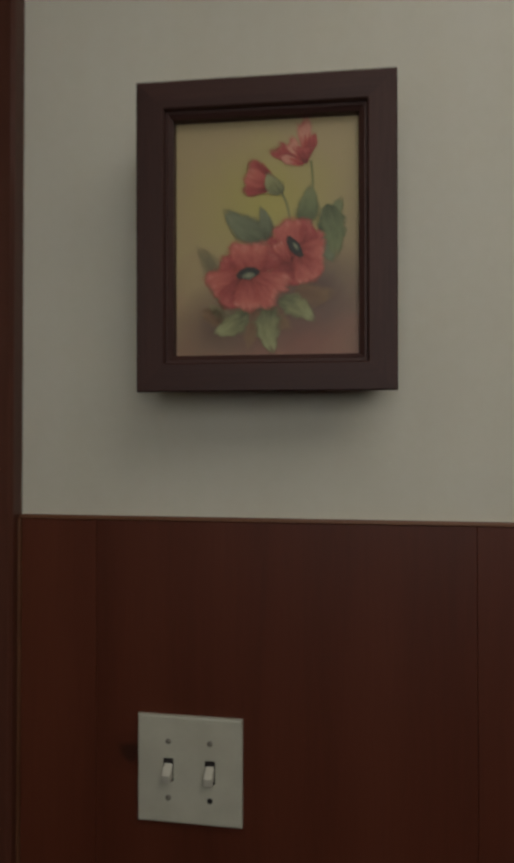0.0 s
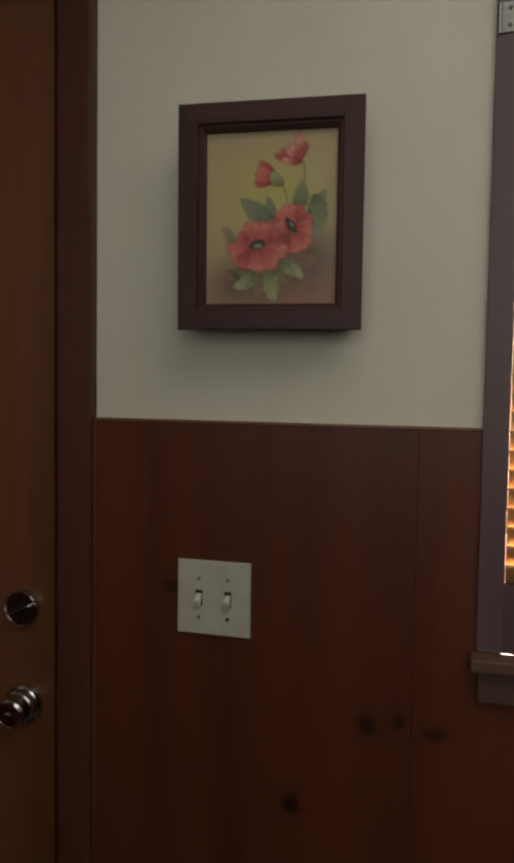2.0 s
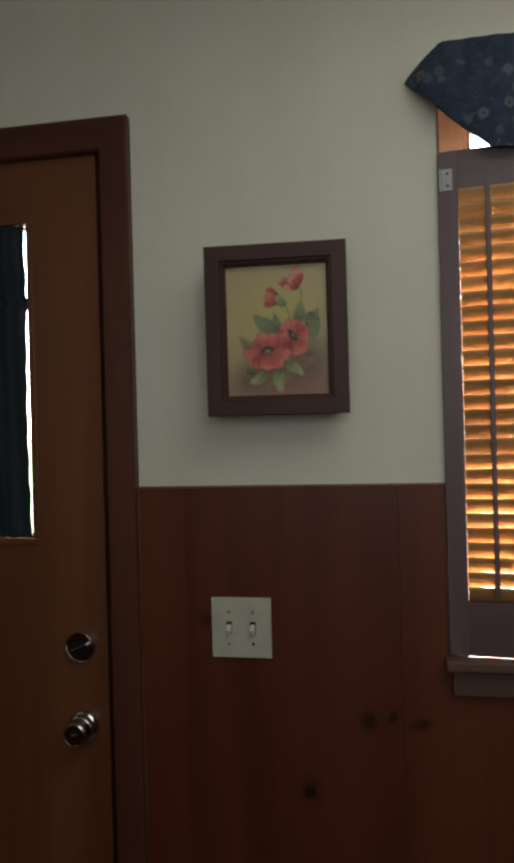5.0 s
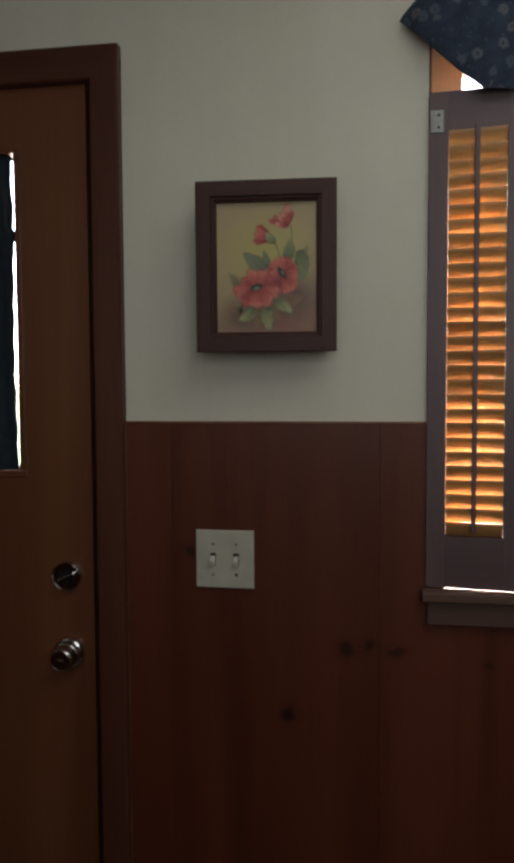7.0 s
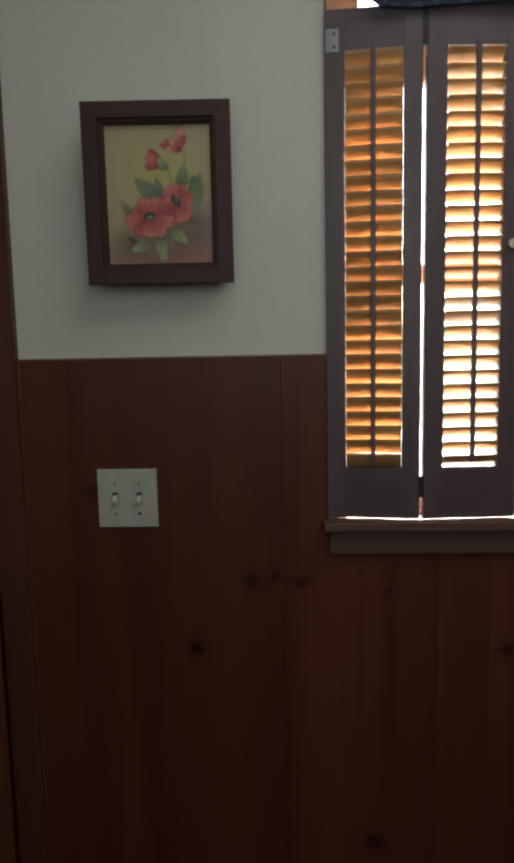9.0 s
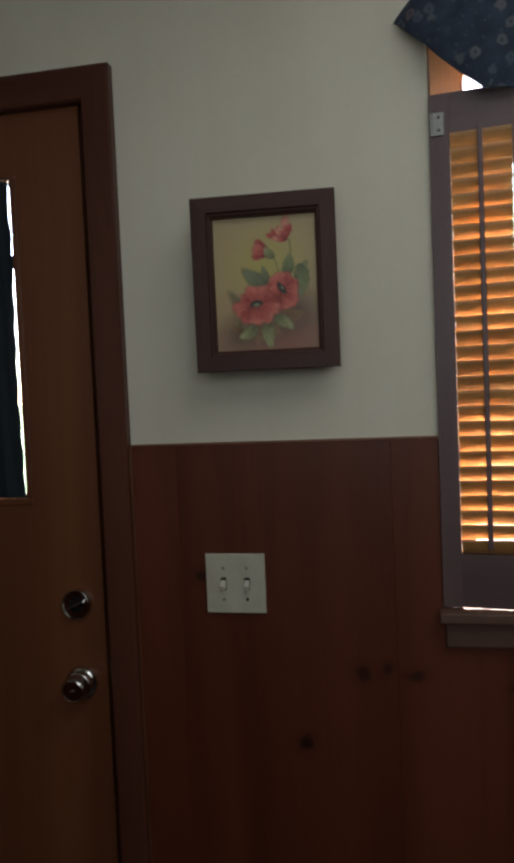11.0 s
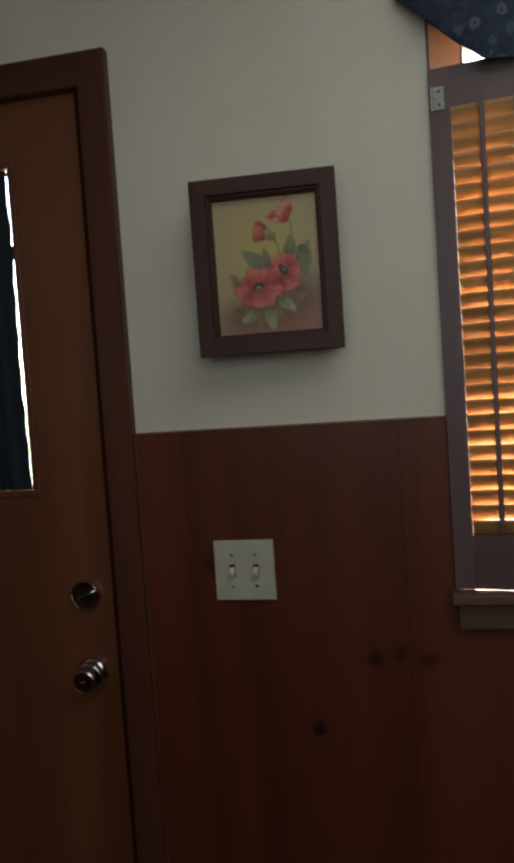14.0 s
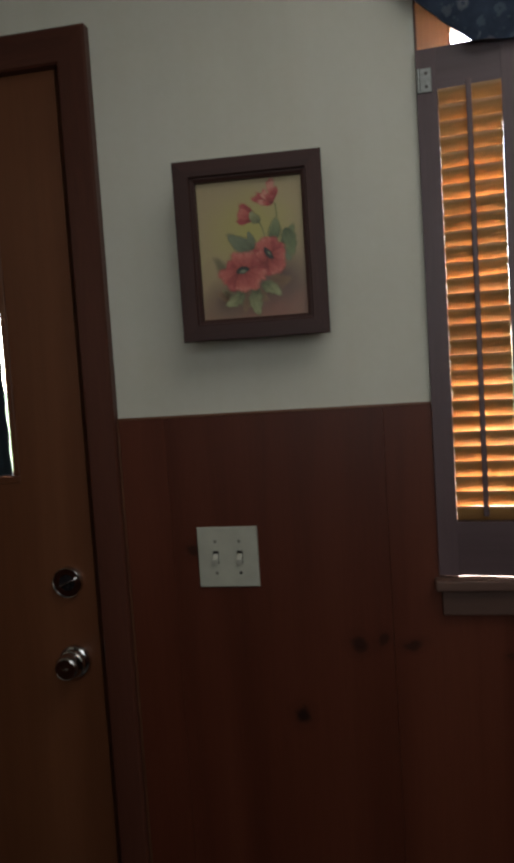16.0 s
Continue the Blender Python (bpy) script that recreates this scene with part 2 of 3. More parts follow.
TEAL = plain("dark_teal_cotton", (0.006, 0.014, 0.020), (0.010, 0.022, 0.030), 0.9, 0, 60, 0.3)

CAP = wood("cap_wood", (0.13, 0.050, 0.024), (0.18, 0.072, 0.034), (0.22, 0.095, 0.045), 0.4, along="x")
DARKJAMB = wood("jamb_wood", (0.05, 0.018, 0.011), (0.07, 0.025, 0.015), (0.09, 0.032, 0.02), 0.45)
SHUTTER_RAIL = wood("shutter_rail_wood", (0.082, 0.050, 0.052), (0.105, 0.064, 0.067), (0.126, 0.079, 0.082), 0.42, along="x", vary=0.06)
SCREW_DARK = plain("dark_screw", (0.06, 0.055, 0.05), (0.10, 0.09, 0.08), 0.4, 0.8, 300)
CONCRETE = plain("pale_concrete", (0.42, 0.405, 0.37), (0.50, 0.485, 0.44), 0.85, 0, 6, 0.2)
GRASS = plain("lawn_grass", (0.045, 0.085, 0.022), (0.085, 0.13, 0.04), 0.9, 0, 3, 0.3)


def brushed(name, stops, streak, rough=0.5, edge=11.0, rim=(0.29, 0.26, 0.095)):
    """Oil paint on a patch: colour along the stroke, streaks across it."""
    m = Mat(name)
    uvm = m.n("UVMap")
    sep = m.n("SeparateXYZ")
    m.l(uvm.outputs[0], sep.inputs[0])
    mp = m.n("Mapping")
    mp.inputs["Scale"].default_value = (1.4, 2.1, 1.0)
    m.l(uvm.outputs[0], mp.inputs["Vector"])
    info = m.n("ObjectInfo")
    w = m.n("TexNoise", Scale=2.6, Detail=4.0, Roughness=0.6)
    w.noise_dimensions = "4D"
    m.l(mp.outputs[0], w.inputs["Vector"])
    m.l(m.math("MULTIPLY", info.outputs["Random"], 40.0), w.inputs["W"])
    t = m.math("ADD", sep.outputs[0], m.math("MULTIPLY", m.math("SUBTRACT", w.outputs["Fac"], 0.5), streak), True)
    side = m.math("MINIMUM", sep.outputs[1], m.math("SUBTRACT", 1.0, sep.outputs[1]))
    side = m.math("MINIMUM", side, m.math("SUBTRACT", 1.0, sep.outputs[0]))
    worn = m.math("ADD", m.math("MULTIPLY", side, edge), m.math("MULTIPLY", m.math("SUBTRACT", w.outputs["Fac"], 0.5), 1.2), True)
    speck = m.n("TexNoise", Scale=38.0, Detail=1.0)
    m.l(uvm.outputs[0], speck.inputs["Vector"])
    m.set(m.mix(worn, rim, m.ramp(t, stops)), rough)
    m.l(m.math("GREATER_THAN", m.math("ADD", worn, m.math("MULTIPLY", m.math("SUBTRACT", speck.outputs["Fac"], 0.5), 2.2)), 0.42), m.b.inputs["Alpha"])
    m.bump(w.outputs["Fac"], 0.10, 0.0004)
    return m.m


PETAL = brushed("poppy_red_paint", ((0.0, (0.25, 0.034, 0.026)), (0.3, (0.41, 0.072, 0.054)), (0.7, (0.57, 0.135, 0.100)), (1.0, (0.67, 0.250, 0.185))), 1.0, edge=4.5, rim=(0.44, 0.070, 0.048))
PETAL_DEEP = brushed("deep_red_paint", ((0.0, (0.15, 0.018, 0.016)), (0.35, (0.27, 0.036, 0.031)), (0.75, (0.44, 0.076, 0.062)), (1.0, (0.55, 0.145, 0.112))), 1.0, edge=4.5, rim=(0.33, 0.040, 0.030))
PETAL_PINK = brushed("pink_streaked_paint", ((0.0, (0.28, 0.024, 0.022)), (0.35, (0.48, 0.085, 0.062)), (0.65, (0.64, 0.30, 0.21)), (1.0, (0.55, 0.17, 0.12))), 1.1, edge=4.5, rim=(0.48, 0.12, 0.085))
LEAF = brushed("leaf_green_paint", ((0.0, (0.085, 0.105, 0.045)), (0.5, (0.175, 0.210, 0.090)), (1.0, (0.265, 0.295, 0.130))), 1.0, edge=4.0, rim=(0.15, 0.165, 0.070))
LEAF_BLUE = brushed("grey_green_leaf_paint", ((0.0, (0.095, 0.105, 0.055)), (0.5, (0.175, 0.200, 0.110)), (1.0, (0.250, 0.270, 0.150))), 1.0, edge=4.0, rim=(0.12, 0.13, 0.07))
LEAF_LIGHT = brushed("light_leaf_paint", ((0.0, (0.095, 0.100, 0.042)), (0.5, (0.265, 0.275, 0.120)), (1.0, (0.38, 0.38, 0.185))), 1.1, edge=4.0, rim=(0.15, 0.135, 0.060))
LEAF_PALE = brushed("faded_leaf_paint", ((0.0, (0.13, 0.105, 0.055)), (0.5, (0.20, 0.170, 0.085)), (1.0, (0.28, 0.235, 0.115))), 0.8, edge=2.6, rim=(0.30, 0.24, 0.115))
STEM = brushed("stem_paint", ((0.0, (0.20, 0.21, 0.075)), (1.0, (0.30, 0.29, 0.11))), 0.6, edge=30.0)
SHADE = brushed("brown_shadow_paint", ((0.0, (0.17, 0.085, 0.045)), (0.5, (0.20, 0.11, 0.055)), (1.0, (0.26, 0.16, 0.075))), 0.8, edge=2.2, rim=(0.29, 0.17, 0.08))
CENTRE = brushed("poppy_centre_paint", ((0.0, (0.05, 0.05, 0.035)), (0.6, (0.02, 0.025, 0.02)), (1.0, (0.07, 0.02, 0.015))), 0.8, edge=200.0)
CENTRE_LIGHT = brushed("poppy_seed_paint", ((0.0, (0.30, 0.30, 0.18)), (1.0, (0.10, 0.12, 0.07))), 1.0, edge=200.0)


def canvas_paint():
    m = Mat("canvas_paint")
    c = m.n("TexCoord")
    sep = m.n("SeparateXYZ")
    m.l(c.outputs["Generated"], sep.inputs[0])
    v = m.coords((1, 1, 1), "Generated")
    blot = m.noise(v, 3.2, 4, 0.6, 0.8)
    low = m.math("ADD", m.math("MULTIPLY", m.math("SUBTRACT", 1.0, sep.outputs[2]), 1.0), m.math("MULTIPLY", m.math("SUBTRACT", blot, 0.5), 0.45))
    low = m.math("ADD", low, m.math("MULTIPLY", m.math("SUBTRACT", sep.outputs[0], 0.5), 0.18), True)
    col = m.ramp(low, ((0.0, (0.43, 0.335, 0.175)), (0.45, (0.44, 0.345, 0.160)), (0.70, (0.39, 0.275, 0.145)), (0.86, (0.31, 0.190, 0.110)), (1.0, (0.29, 0.145, 0.088))))
    for cx, cz, r, brown in ((0.50, 0.66, 0.42, (0.44, 0.385, 0.105)), (0.66, 0.10, 0.34, (0.25, 0.095, 0.060)), (0.76, 0.27, 0.30, (0.13, 0.072, 0.050)), (0.24, 0.13, 0.24, (0.15, 0.085, 0.052)), (0.50, 0.16, 0.26, (0.15, 0.080, 0.052))):
        mp = m.n("Mapping")
        mp.vector_type = "TEXTURE"
        mp.inputs["Location"].default_value, mp.inputs["Scale"].default_value = (cx, 0.5, cz), (r, 9.0, r * 0.7)
        m.l(c.outputs["Generated"], mp.inputs["Vector"])
        ln = m.n("VectorMath")
        ln.operation = "LENGTH"
        m.l(mp.outputs[0], ln.inputs[0])
        near = m.math("SUBTRACT", 1.1, m.math("ADD", ln.outputs["Value"], m.math("MULTIPLY", m.math("SUBTRACT", blot, 0.5), 0.8)), True)
        col = m.mix(near, col, brown)
    m.set(col, 0.45)
    m.bump(m.noise(v, 60, 3), 0.12, 0.0006)
    return m.m


CANVAS = canvas_paint()

# ---- room shell ----
X0, X1, Y0, TOP = -1.20, 2.5, -2.2, 2.371
DOOR_L, DOOR_R, DOOR_TOP = -1.082, -0.262, 2.036
WIN_L, WIN_R, WIN_B, WIN_T = 0.386, 1.084, 1.040, 2.085
WAIN = 1.366


def wall_with_openings(name, lo, hi, holes, mat, label):
    """A wall along x, from lo to hi, with rectangular holes (x0, x1, z0, z1) through it."""
    bm = bmesh.new()
    xs = sorted({lo[0], hi[0], *[h[0] for h in holes], *[h[1] for h in holes]})
    zs = sorted({lo[2], hi[2], *[h[2] for h in holes], *[h[3] for h in holes]})
    solid = lambda i, j: 0 <= i < len(xs) - 1 and 0 <= j < len(zs) - 1 and not any(
        h[0] <= (xs[i] + xs[i + 1]) / 2 <= h[1] and h[2] <= (zs[j] + zs[j + 1]) / 2 <= h[3] for h in holes)
    quad = lambda *p: bm.faces.new([bm.verts.new(q) for q in p])
    y0, y1 = lo[1], hi[1]
    for i in range(len(xs) - 1):
        for j in range(len(zs) - 1):
            if not solid(i, j):
                continue
            a, b, c, d = xs[i], xs[i + 1], zs[j], zs[j + 1]
            quad((a, y0, c), (b, y0, c), (b, y0, d), (a, y0, d))
            quad((a, y1, c), (a, y1, d), (b, y1, d), (b, y1, c))
            if not solid(i - 1, j):
                quad((a, y0, c), (a, y0, d), (a, y1, d), (a, y1, c))
            if not solid(i + 1, j):
                quad((b, y0, c), (b, y1, c), (b, y1, d), (b, y0, d))
            if not solid(i, j - 1):
                quad((a, y0, c), (a, y1, c), (b, y1, c), (b, y0, c))
            if not solid(i, j + 1):
                quad((a, y0, d), (b, y0, d), (b, y1, d), (a, y1, d))
    bmesh.ops.remove_doubles(bm, verts=bm.verts, dist=1e-5)
    return tagged(part(name, bm, mat), label, "wall", kind="structure")


wall_with_openings("wall_north", (X0 - 0.12, 0.006, 0), (X1 + 0.12, 0.136, TOP),
                   [(DOOR_L - 0.02, DOOR_R + 0.02, 0, DOOR_TOP + 0.015), (WIN_L, WIN_R, WIN_B, WIN_T)], PLASTER,
                   "cream painted plaster wall above stained pine panelling")
for name, lo, hi in (("wall_panelling_west", (X0 + 0.0004, Y0 + 0.007, 0), (X0 + 0.006, -0.02, WAIN)),
                     ("wall_panelling_south", (X0 + 0.007, Y0 + 0.0004, 0), (-0.281, Y0 + 0.006, WAIN)),
                     ("wall_panelling_south_low", (-0.2805, Y0 + 0.0004, 0), (1.1805, Y0 + 0.006, 1.2995)),
                     ("wall_panelling_south_far", (1.181, Y0 + 0.0004, 0), (X1 - 0.007, Y0 + 0.006, WAIN)),
                     ("wall_panelling_east", (X1 - 0.006, Y0 + 0.007, 0), (X1 - 0.0004, -0.001, WAIN))):
    tagged(part(name, box(lo, hi), PINE), "dark reddish pine panelling on the lower wall", "panelling", kind="structure")
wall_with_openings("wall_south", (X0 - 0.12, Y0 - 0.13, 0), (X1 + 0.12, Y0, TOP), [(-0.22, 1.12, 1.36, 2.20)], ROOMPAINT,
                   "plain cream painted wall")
tagged(part("wall_west", box((X0 - 0.12, Y0, 0), (X0, 0.006, TOP)), ROOMPAINT), "plain cream painted side wall", "wall", kind="structure")
tagged(part("wall_east", box((X1, Y0, 0), (X1 + 0.12, 0.006, TOP)), ROOMPAINT), "plain cream painted side wall", "wall", kind="structure")
tagged(part("floor", box((X0 - 0.12, Y0 - 0.13, -0.15), (X1 + 0.12, 0.136, 0)), FLOORMAT), "dark brown floor", "floor", kind="structure")
SKY = (0.20, 1.80, -1.73, -0.43)
ceil_bm = bmesh.new()
for lo, hi in (((X0 - 0.12, Y0 - 0.13), (SKY[0], 0.136)), ((SKY[1], Y0 - 0.13), (X1 + 0.12, 0.136)), ((SKY[0], Y0 - 0.13), (SKY[1], SKY[2])), ((SKY[0], SKY[3]), (SKY[1], 0.136))):
    add_box(ceil_bm, (*lo, TOP), (*hi, TOP + 0.12))
tagged(part("ceiling", ceil_bm, CEILPAINT), "off-white painted ceiling", "ceiling", kind="structure")

# Unseen opening made for the overhead fill lamp, closed above by a solid cap.
light_well = thing("skylight", "unseen ceiling opening under a pale closed cap, added to hold a fill lamp", "skylight", "structure")
part("skylight_cap", box((SKY[0] - 0.03, SKY[2] - 0.03, TOP + 0.1205), (SKY[1] + 0.03, SKY[3] + 0.03, TOP + 0.14)), CEILPAINT, light_well)

# Opening and frame added around the rear fill lamp, with a solid backing outside.
rear_opening = thing("window_2", "unseen wide high opening with a pale frame, added to hold a fill lamp", "window", "structure")
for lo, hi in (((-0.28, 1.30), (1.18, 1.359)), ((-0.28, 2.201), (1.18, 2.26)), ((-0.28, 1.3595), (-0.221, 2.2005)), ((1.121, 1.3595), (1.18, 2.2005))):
    part("window_frame", box((lo[0], Y0 + 0.0065, lo[1]), (hi[0], Y0 + 0.024, hi[1]), 0.003, 2), CEILPAINT, rear_opening)
part("window_blind", box((-0.2195, Y0 - 0.125, 1.3605), (1.1195, Y0 - 0.12, 2.1995)), CEILPAINT, rear_opening, "pale solid backing behind the fill lamp")

# ---- wainscot: tall stained boards with fine joints ----
wainscot = thing("wainscot", "dark reddish knotty pine panelling on the lower wall", "panelling", "structure")
JOINTS = [-0.1980, -0.108, 0.300, 0.597, 0.697, 0.905, 1.25, 1.50, 1.62, 1.95, 2.20, X1]
for a, b in zip(JOINTS, JOINTS[1:]):
    top, low = WAIN - 0.004, WIN_B - 0.008
    a, b = a + 0.0001, b - 0.0001
    if a < WIN_L < b:
        outline = [(a, 0), (b, 0), (b, low), (WIN_L - 0.0005, low), (WIN_L - 0.0005, top), (a, top)]
    elif a < WIN_R < b:
        outline = [(a, 0), (b, 0), (b, top), (WIN_R + 0.0005, top), (WIN_R + 0.0005, low), (a, low)]
    else:
        top = low if WIN_L < a < WIN_R else top
        outline = [(a, 0), (b, 0), (b, top), (a, top)]
    bm = prism([(x, 0.0058, z) for x, z in outline], 0.0058, (0, -1, 0))
    bmesh.ops.bevel(bm, geom=[e for e in bm.edges if all(v.co.y < 0.001 for v in e.verts)], offset=0.0004, segments=1, affect="EDGES")
    part("board", bm, PINE, wainscot)
for a, b in ((X0, DOOR_L - 0.071),):
    part("board", box((a + 0.0008, 0.0, 0.0), (b - 0.0008, 0.0058, WAIN - 0.004), 0.0012, 1), PINE, wainscot)
for a, b in ((X0, DOOR_L - 0.071), (-0.200, WIN_L - 0.001), (WIN_R + 0.001, X1)):
    part("cap_strip", box((a, -0.0016, WAIN - 0.0038), (b, 0.0058, WAIN + 0.0005), 0.0010, 2), CAP, wainscot, "thin lighter wooden cap strip")

# ---- door with lite, curtain and locks ----
trim = thing("door_trim", "dark reddish-brown stained wooden door casing", "door casing", "structure")


part("side_casing", prism([(-0.258, 0.0058, 0), (-0.2005, 0.0058, 0), (-0.2005, -0.015, 0), (-0.204, -0.0195, 0), (-0.254, -0.0195, 0), (-0.258, -0.016, 0)], 2.0295, (0, 0, 1)), TRIM, trim)
for v in trim.children[0].data.vertices:
    if v.co.z > 1:
        v.co.z = 2.0262 + (v.co.x + 0.258) * 1.1356
head = prism([(-1.151, 0.0058, 2.0915), (-1.151, -0.016, 2.0915), (-1.151, -0.0195, 2.088), (-1.151, -0.0195, 2.030), (-1.151, -0.016, 2.0262), (-1.151, 0.0058, 2.0262)], 0.958, (1, 0, 0))
for v in head.verts:
    if v.co.x > -0.5:
        v.co.x = -0.2576 + (v.co.z - 2.0262) * 0.8744
    else:
        v.co.x = -1.086 - (v.co.z - 2.0262) * 0.985
part("head_casing", head, TRIM_X, trim)
other = prism([(-1.151, 0.0058, 0), (-1.086, 0.0058, 0), (-1.086, -0.016, 0), (-1.090, -0.0195, 0), (-1.1475, -0.0195, 0), (-1.151, -0.015, 0)], 2.0262, (0, 0, 1))
for v in other.verts:
    if v.co.z > 1:
        v.co.z = 2.0262 + (-1.086 - v.co.x) * 0.985
part("side_casing", other, TRIM, trim)
part("edge_bead", box((-0.2003, -0.0042, 0), (-0.1982, 0.0056, WAIN - 0.004), 0.0008, 2), CAP, trim, "thin lighter bead beside the boards")
part("jamb", box((DOOR_R + 0.0005, 0.0062, 0), (DOOR_R + 0.019, 0.1355, DOOR_TOP + 0.014)), DARKJAMB, trim)
part("jamb", box((DOOR_L - 0.019, 0.0062, 0), (DOOR_L - 0.0005, 0.1355, DOOR_TOP + 0.014)), DARKJAMB, trim)
part("head_jamb", box((DOOR_L, 0.0062, DOOR_TOP - 0.001), (DOOR_R, 0.1355, DOOR_TOP + 0.014)), DARKJAMB, trim)
part("door_stop", box((DOOR_R - 0.022, 0.0486, 0), (DOOR_R + 0.0003, 0.064, DOOR_TOP - 0.0125)), DARKJAMB, trim)
part("door_stop", box((DOOR_L - 0.0003, 0.0486, 0), (DOOR_L + 0.022, 0.064, DOOR_TOP - 0.0125)), DARKJAMB, trim)
part("head_stop", box((DOOR_L, 0.0486, DOOR_TOP - 0.012), (DOOR_R, 0.064, DOOR_TOP - 0.0012)), DARKJAMB, trim)

door = thing("door_1", "flush orange-brown wooden door with a glazed lite, closed", "door", "structure")
DF, DB = 0.005, 0.048
LL, LR, LB, LT = -0.920, -0.4265, 1.264, 1.902
slab = wall_with_openings("slab", (DOOR_L + 0.003, DF, 0.008), (DOOR_R - 0.0122, DB, 2.031), [(LL, LR, LB, LT)], DOORWOOD, "")
for key in ("category", "kind", "label"):
    if key in slab:
        del slab[key]
slab.parent = door
W = 0.014
for name, lo, hi in (("lite_bead", (LL - W, DF - 0.003, LB - W), (LR + W, DF + 0.010, LB + 0.0006)),
                     ("lite_bead", (LL - W, DF - 0.003, LT - 0.0006), (LR + W, DF + 0.010, LT + W)),
                     ("lite_bead", (LR - 0.0006, DF - 0.003, LB), (LR + W, DF + 0.010, LT)),
                     ("lite_bead", (LL - W, DF - 0.003, LB), (LL + 0.0006, DF + 0.010, LT))):
    part(name, box(lo, hi, 0.003, 2), DOORWOOD, door)
# Ledge added behind the curtain to stop light leaking under its hem.
part("glass_stop", box((LL + 0.0005, 0.0275, LB + 0.0002), (LR - 0.0005, 0.0335, LB + 0.0085), 0.001, 1), DOORWOOD, door)
pane = part("pane", box((LL, 0.034, LB), (LR, 0.038, LT)), GLASS, door, "clear glass lite")
pane.visible_shadow = False


def turned(name, profile, at, mat, parent, label="", steps=40):
    ob = part(name, lathe(profile, steps), mat, parent, label, True)
    ob.location = at
    return ob


# deadbolt: a chrome collar, a black dished face and a slanted thumb piece
bolt = turned("deadbolt", [(0.0305, 0), (0.0305, 0.008), (0.0298, 0.0125), (0.0288, 0.0135), (0.0280, 0.0125), (0.0278, 0.0105)], (-0.329, DF - 0.0002, 1.050), CHROME, door, "chrome deadbolt collar")
face = turned("bolt_face", [(0.0277, 0.0), (0.0275, 0.0098), (0.012, 0.0108), (0.002, 0.0110)], (0, 0, 0), BLACKMETAL, bolt, "dark polished deadbolt face")
turn_bm = box((-0.0195, -0.0215, -0.0016), (0.0195, -0.010, 0.0016), 0.0013, 2)
bmesh.ops.rotate(turn_bm, verts=turn_bm.verts, cent=(0, 0, 0), matrix=Matrix.Rotation(radians(-24), 3, "Y"))
part("thumb_turn", turn_bm, CHROME, bolt, "slanted chrome thumb turn")

# round knob on a rose, with a stepped neck and a small button
knob = turned("door_knob", [(0.0330, 0), (0.0330, 0.005), (0.0310, 0.0085), (0.0285, 0.0095), (0.0272, 0.0103), (0.0268, 0.0224), (0.0275, 0.0230), (0.0275, 0.0249), (0.0262, 0.0258),
                            (0.0248, 0.0275), (0.0242, 0.0396), (0.0250, 0.0402), (0.0250, 0.0430), (0.0225, 0.0477), (0.0200, 0.0503), (0.0195, 0.0499)],
              (-0.3285, DF - 0.0002, 0.889), CHROME, door, "round chrome door knob on a round rose")
turned("knob_face", [(0.0194, 0.043), (0.0192, 0.0492), (0.010, 0.0481), (0.002, 0.0478)], (0, 0, 0), BLACKMETAL, knob, "dark dished knob face", 32)
part("lock_button", box((-0.0055, -0.0540, -0.0018), (0.0055, -0.0473, 0.0018), 0.0008, 2), CHROME, knob, "small bright lock button")
turned("set_screw", [(0.0026, 0), (0.0026, 0.0006), (0.0010, 0.0007)], (-0.0045, -0.0160, 0.0262), DARK, knob, "dark set screw hole", 12)


def curtain_sheet(x0, x1, z0, z1, y):
    """A gathered curtain with vertical folds, pinched where its free edge meets the frame."""
    bm = bmesh.new()
    nx, nz = 90, 40
    for side in (0, 1):
        grid = []
        for j in range(nz + 1):
            w = j / nz
            z = z0 + (z1 - z0) * w
            edge = x1 - 0.0095 + 0.0105 * math.exp(-((z - 1.744) / 0.008) ** 2) - 0.002 * math.exp(-((z - 1.48) / 0.10) ** 2) - 0.004 * math.exp(-((z - 1.86) / 0.03) ** 2) + 0.0012 * math.sin(z * 85)
            row = []
            for i in range(nx + 1):
                u = i / nx
                x = x0 + (edge - x0) * u
                fold = 0.0055 * math.sin(u * 46 + 0.5 * math.sin(w * 4)) * (0.6 + 0.4 * math.cos(w * 6.3)) + 0.002 * math.sin(u * 113 + w * 3)
                row.append(bm.verts.new((x, y + fold + side * 0.0016, z)))
            grid.append(row)
        for j in range(nz):
            for i in range(nx):
                bm.faces.new((grid[j][i], grid[j][i + 1], grid[j + 1][i + 1], grid[j + 1][i]))
        if side == 0:
            first = grid
        else:
            rim = lambda g: g[0] + [r[-1] for r in g[1:]] + g[-1][-2::-1] + [r[0] for r in g[-2:0:-1]]
            a, b = rim(first), rim(grid)
            for k in range(len(a)):
                bm.faces.new((a[k], a[(k + 1) % len(a)], b[(k + 1) % len(b)], b[k]))
    return bm


curtain = thing("door_curtain", "dark teal gathered curtain covering the door glass", "curtain")
part("cloth", curtain_sheet(LL + 0.004, LR - 0.004, LB + 0.0004, LT - 0.0002, 0.0170), TEAL, curtain, "", True)
rod_bm = bmesh.new()
bmesh.ops.create_cone(rod_bm, cap_ends=True, segments=16, radius1=0.0032, radius2=0.0032, depth=LR - LL - 0.002)
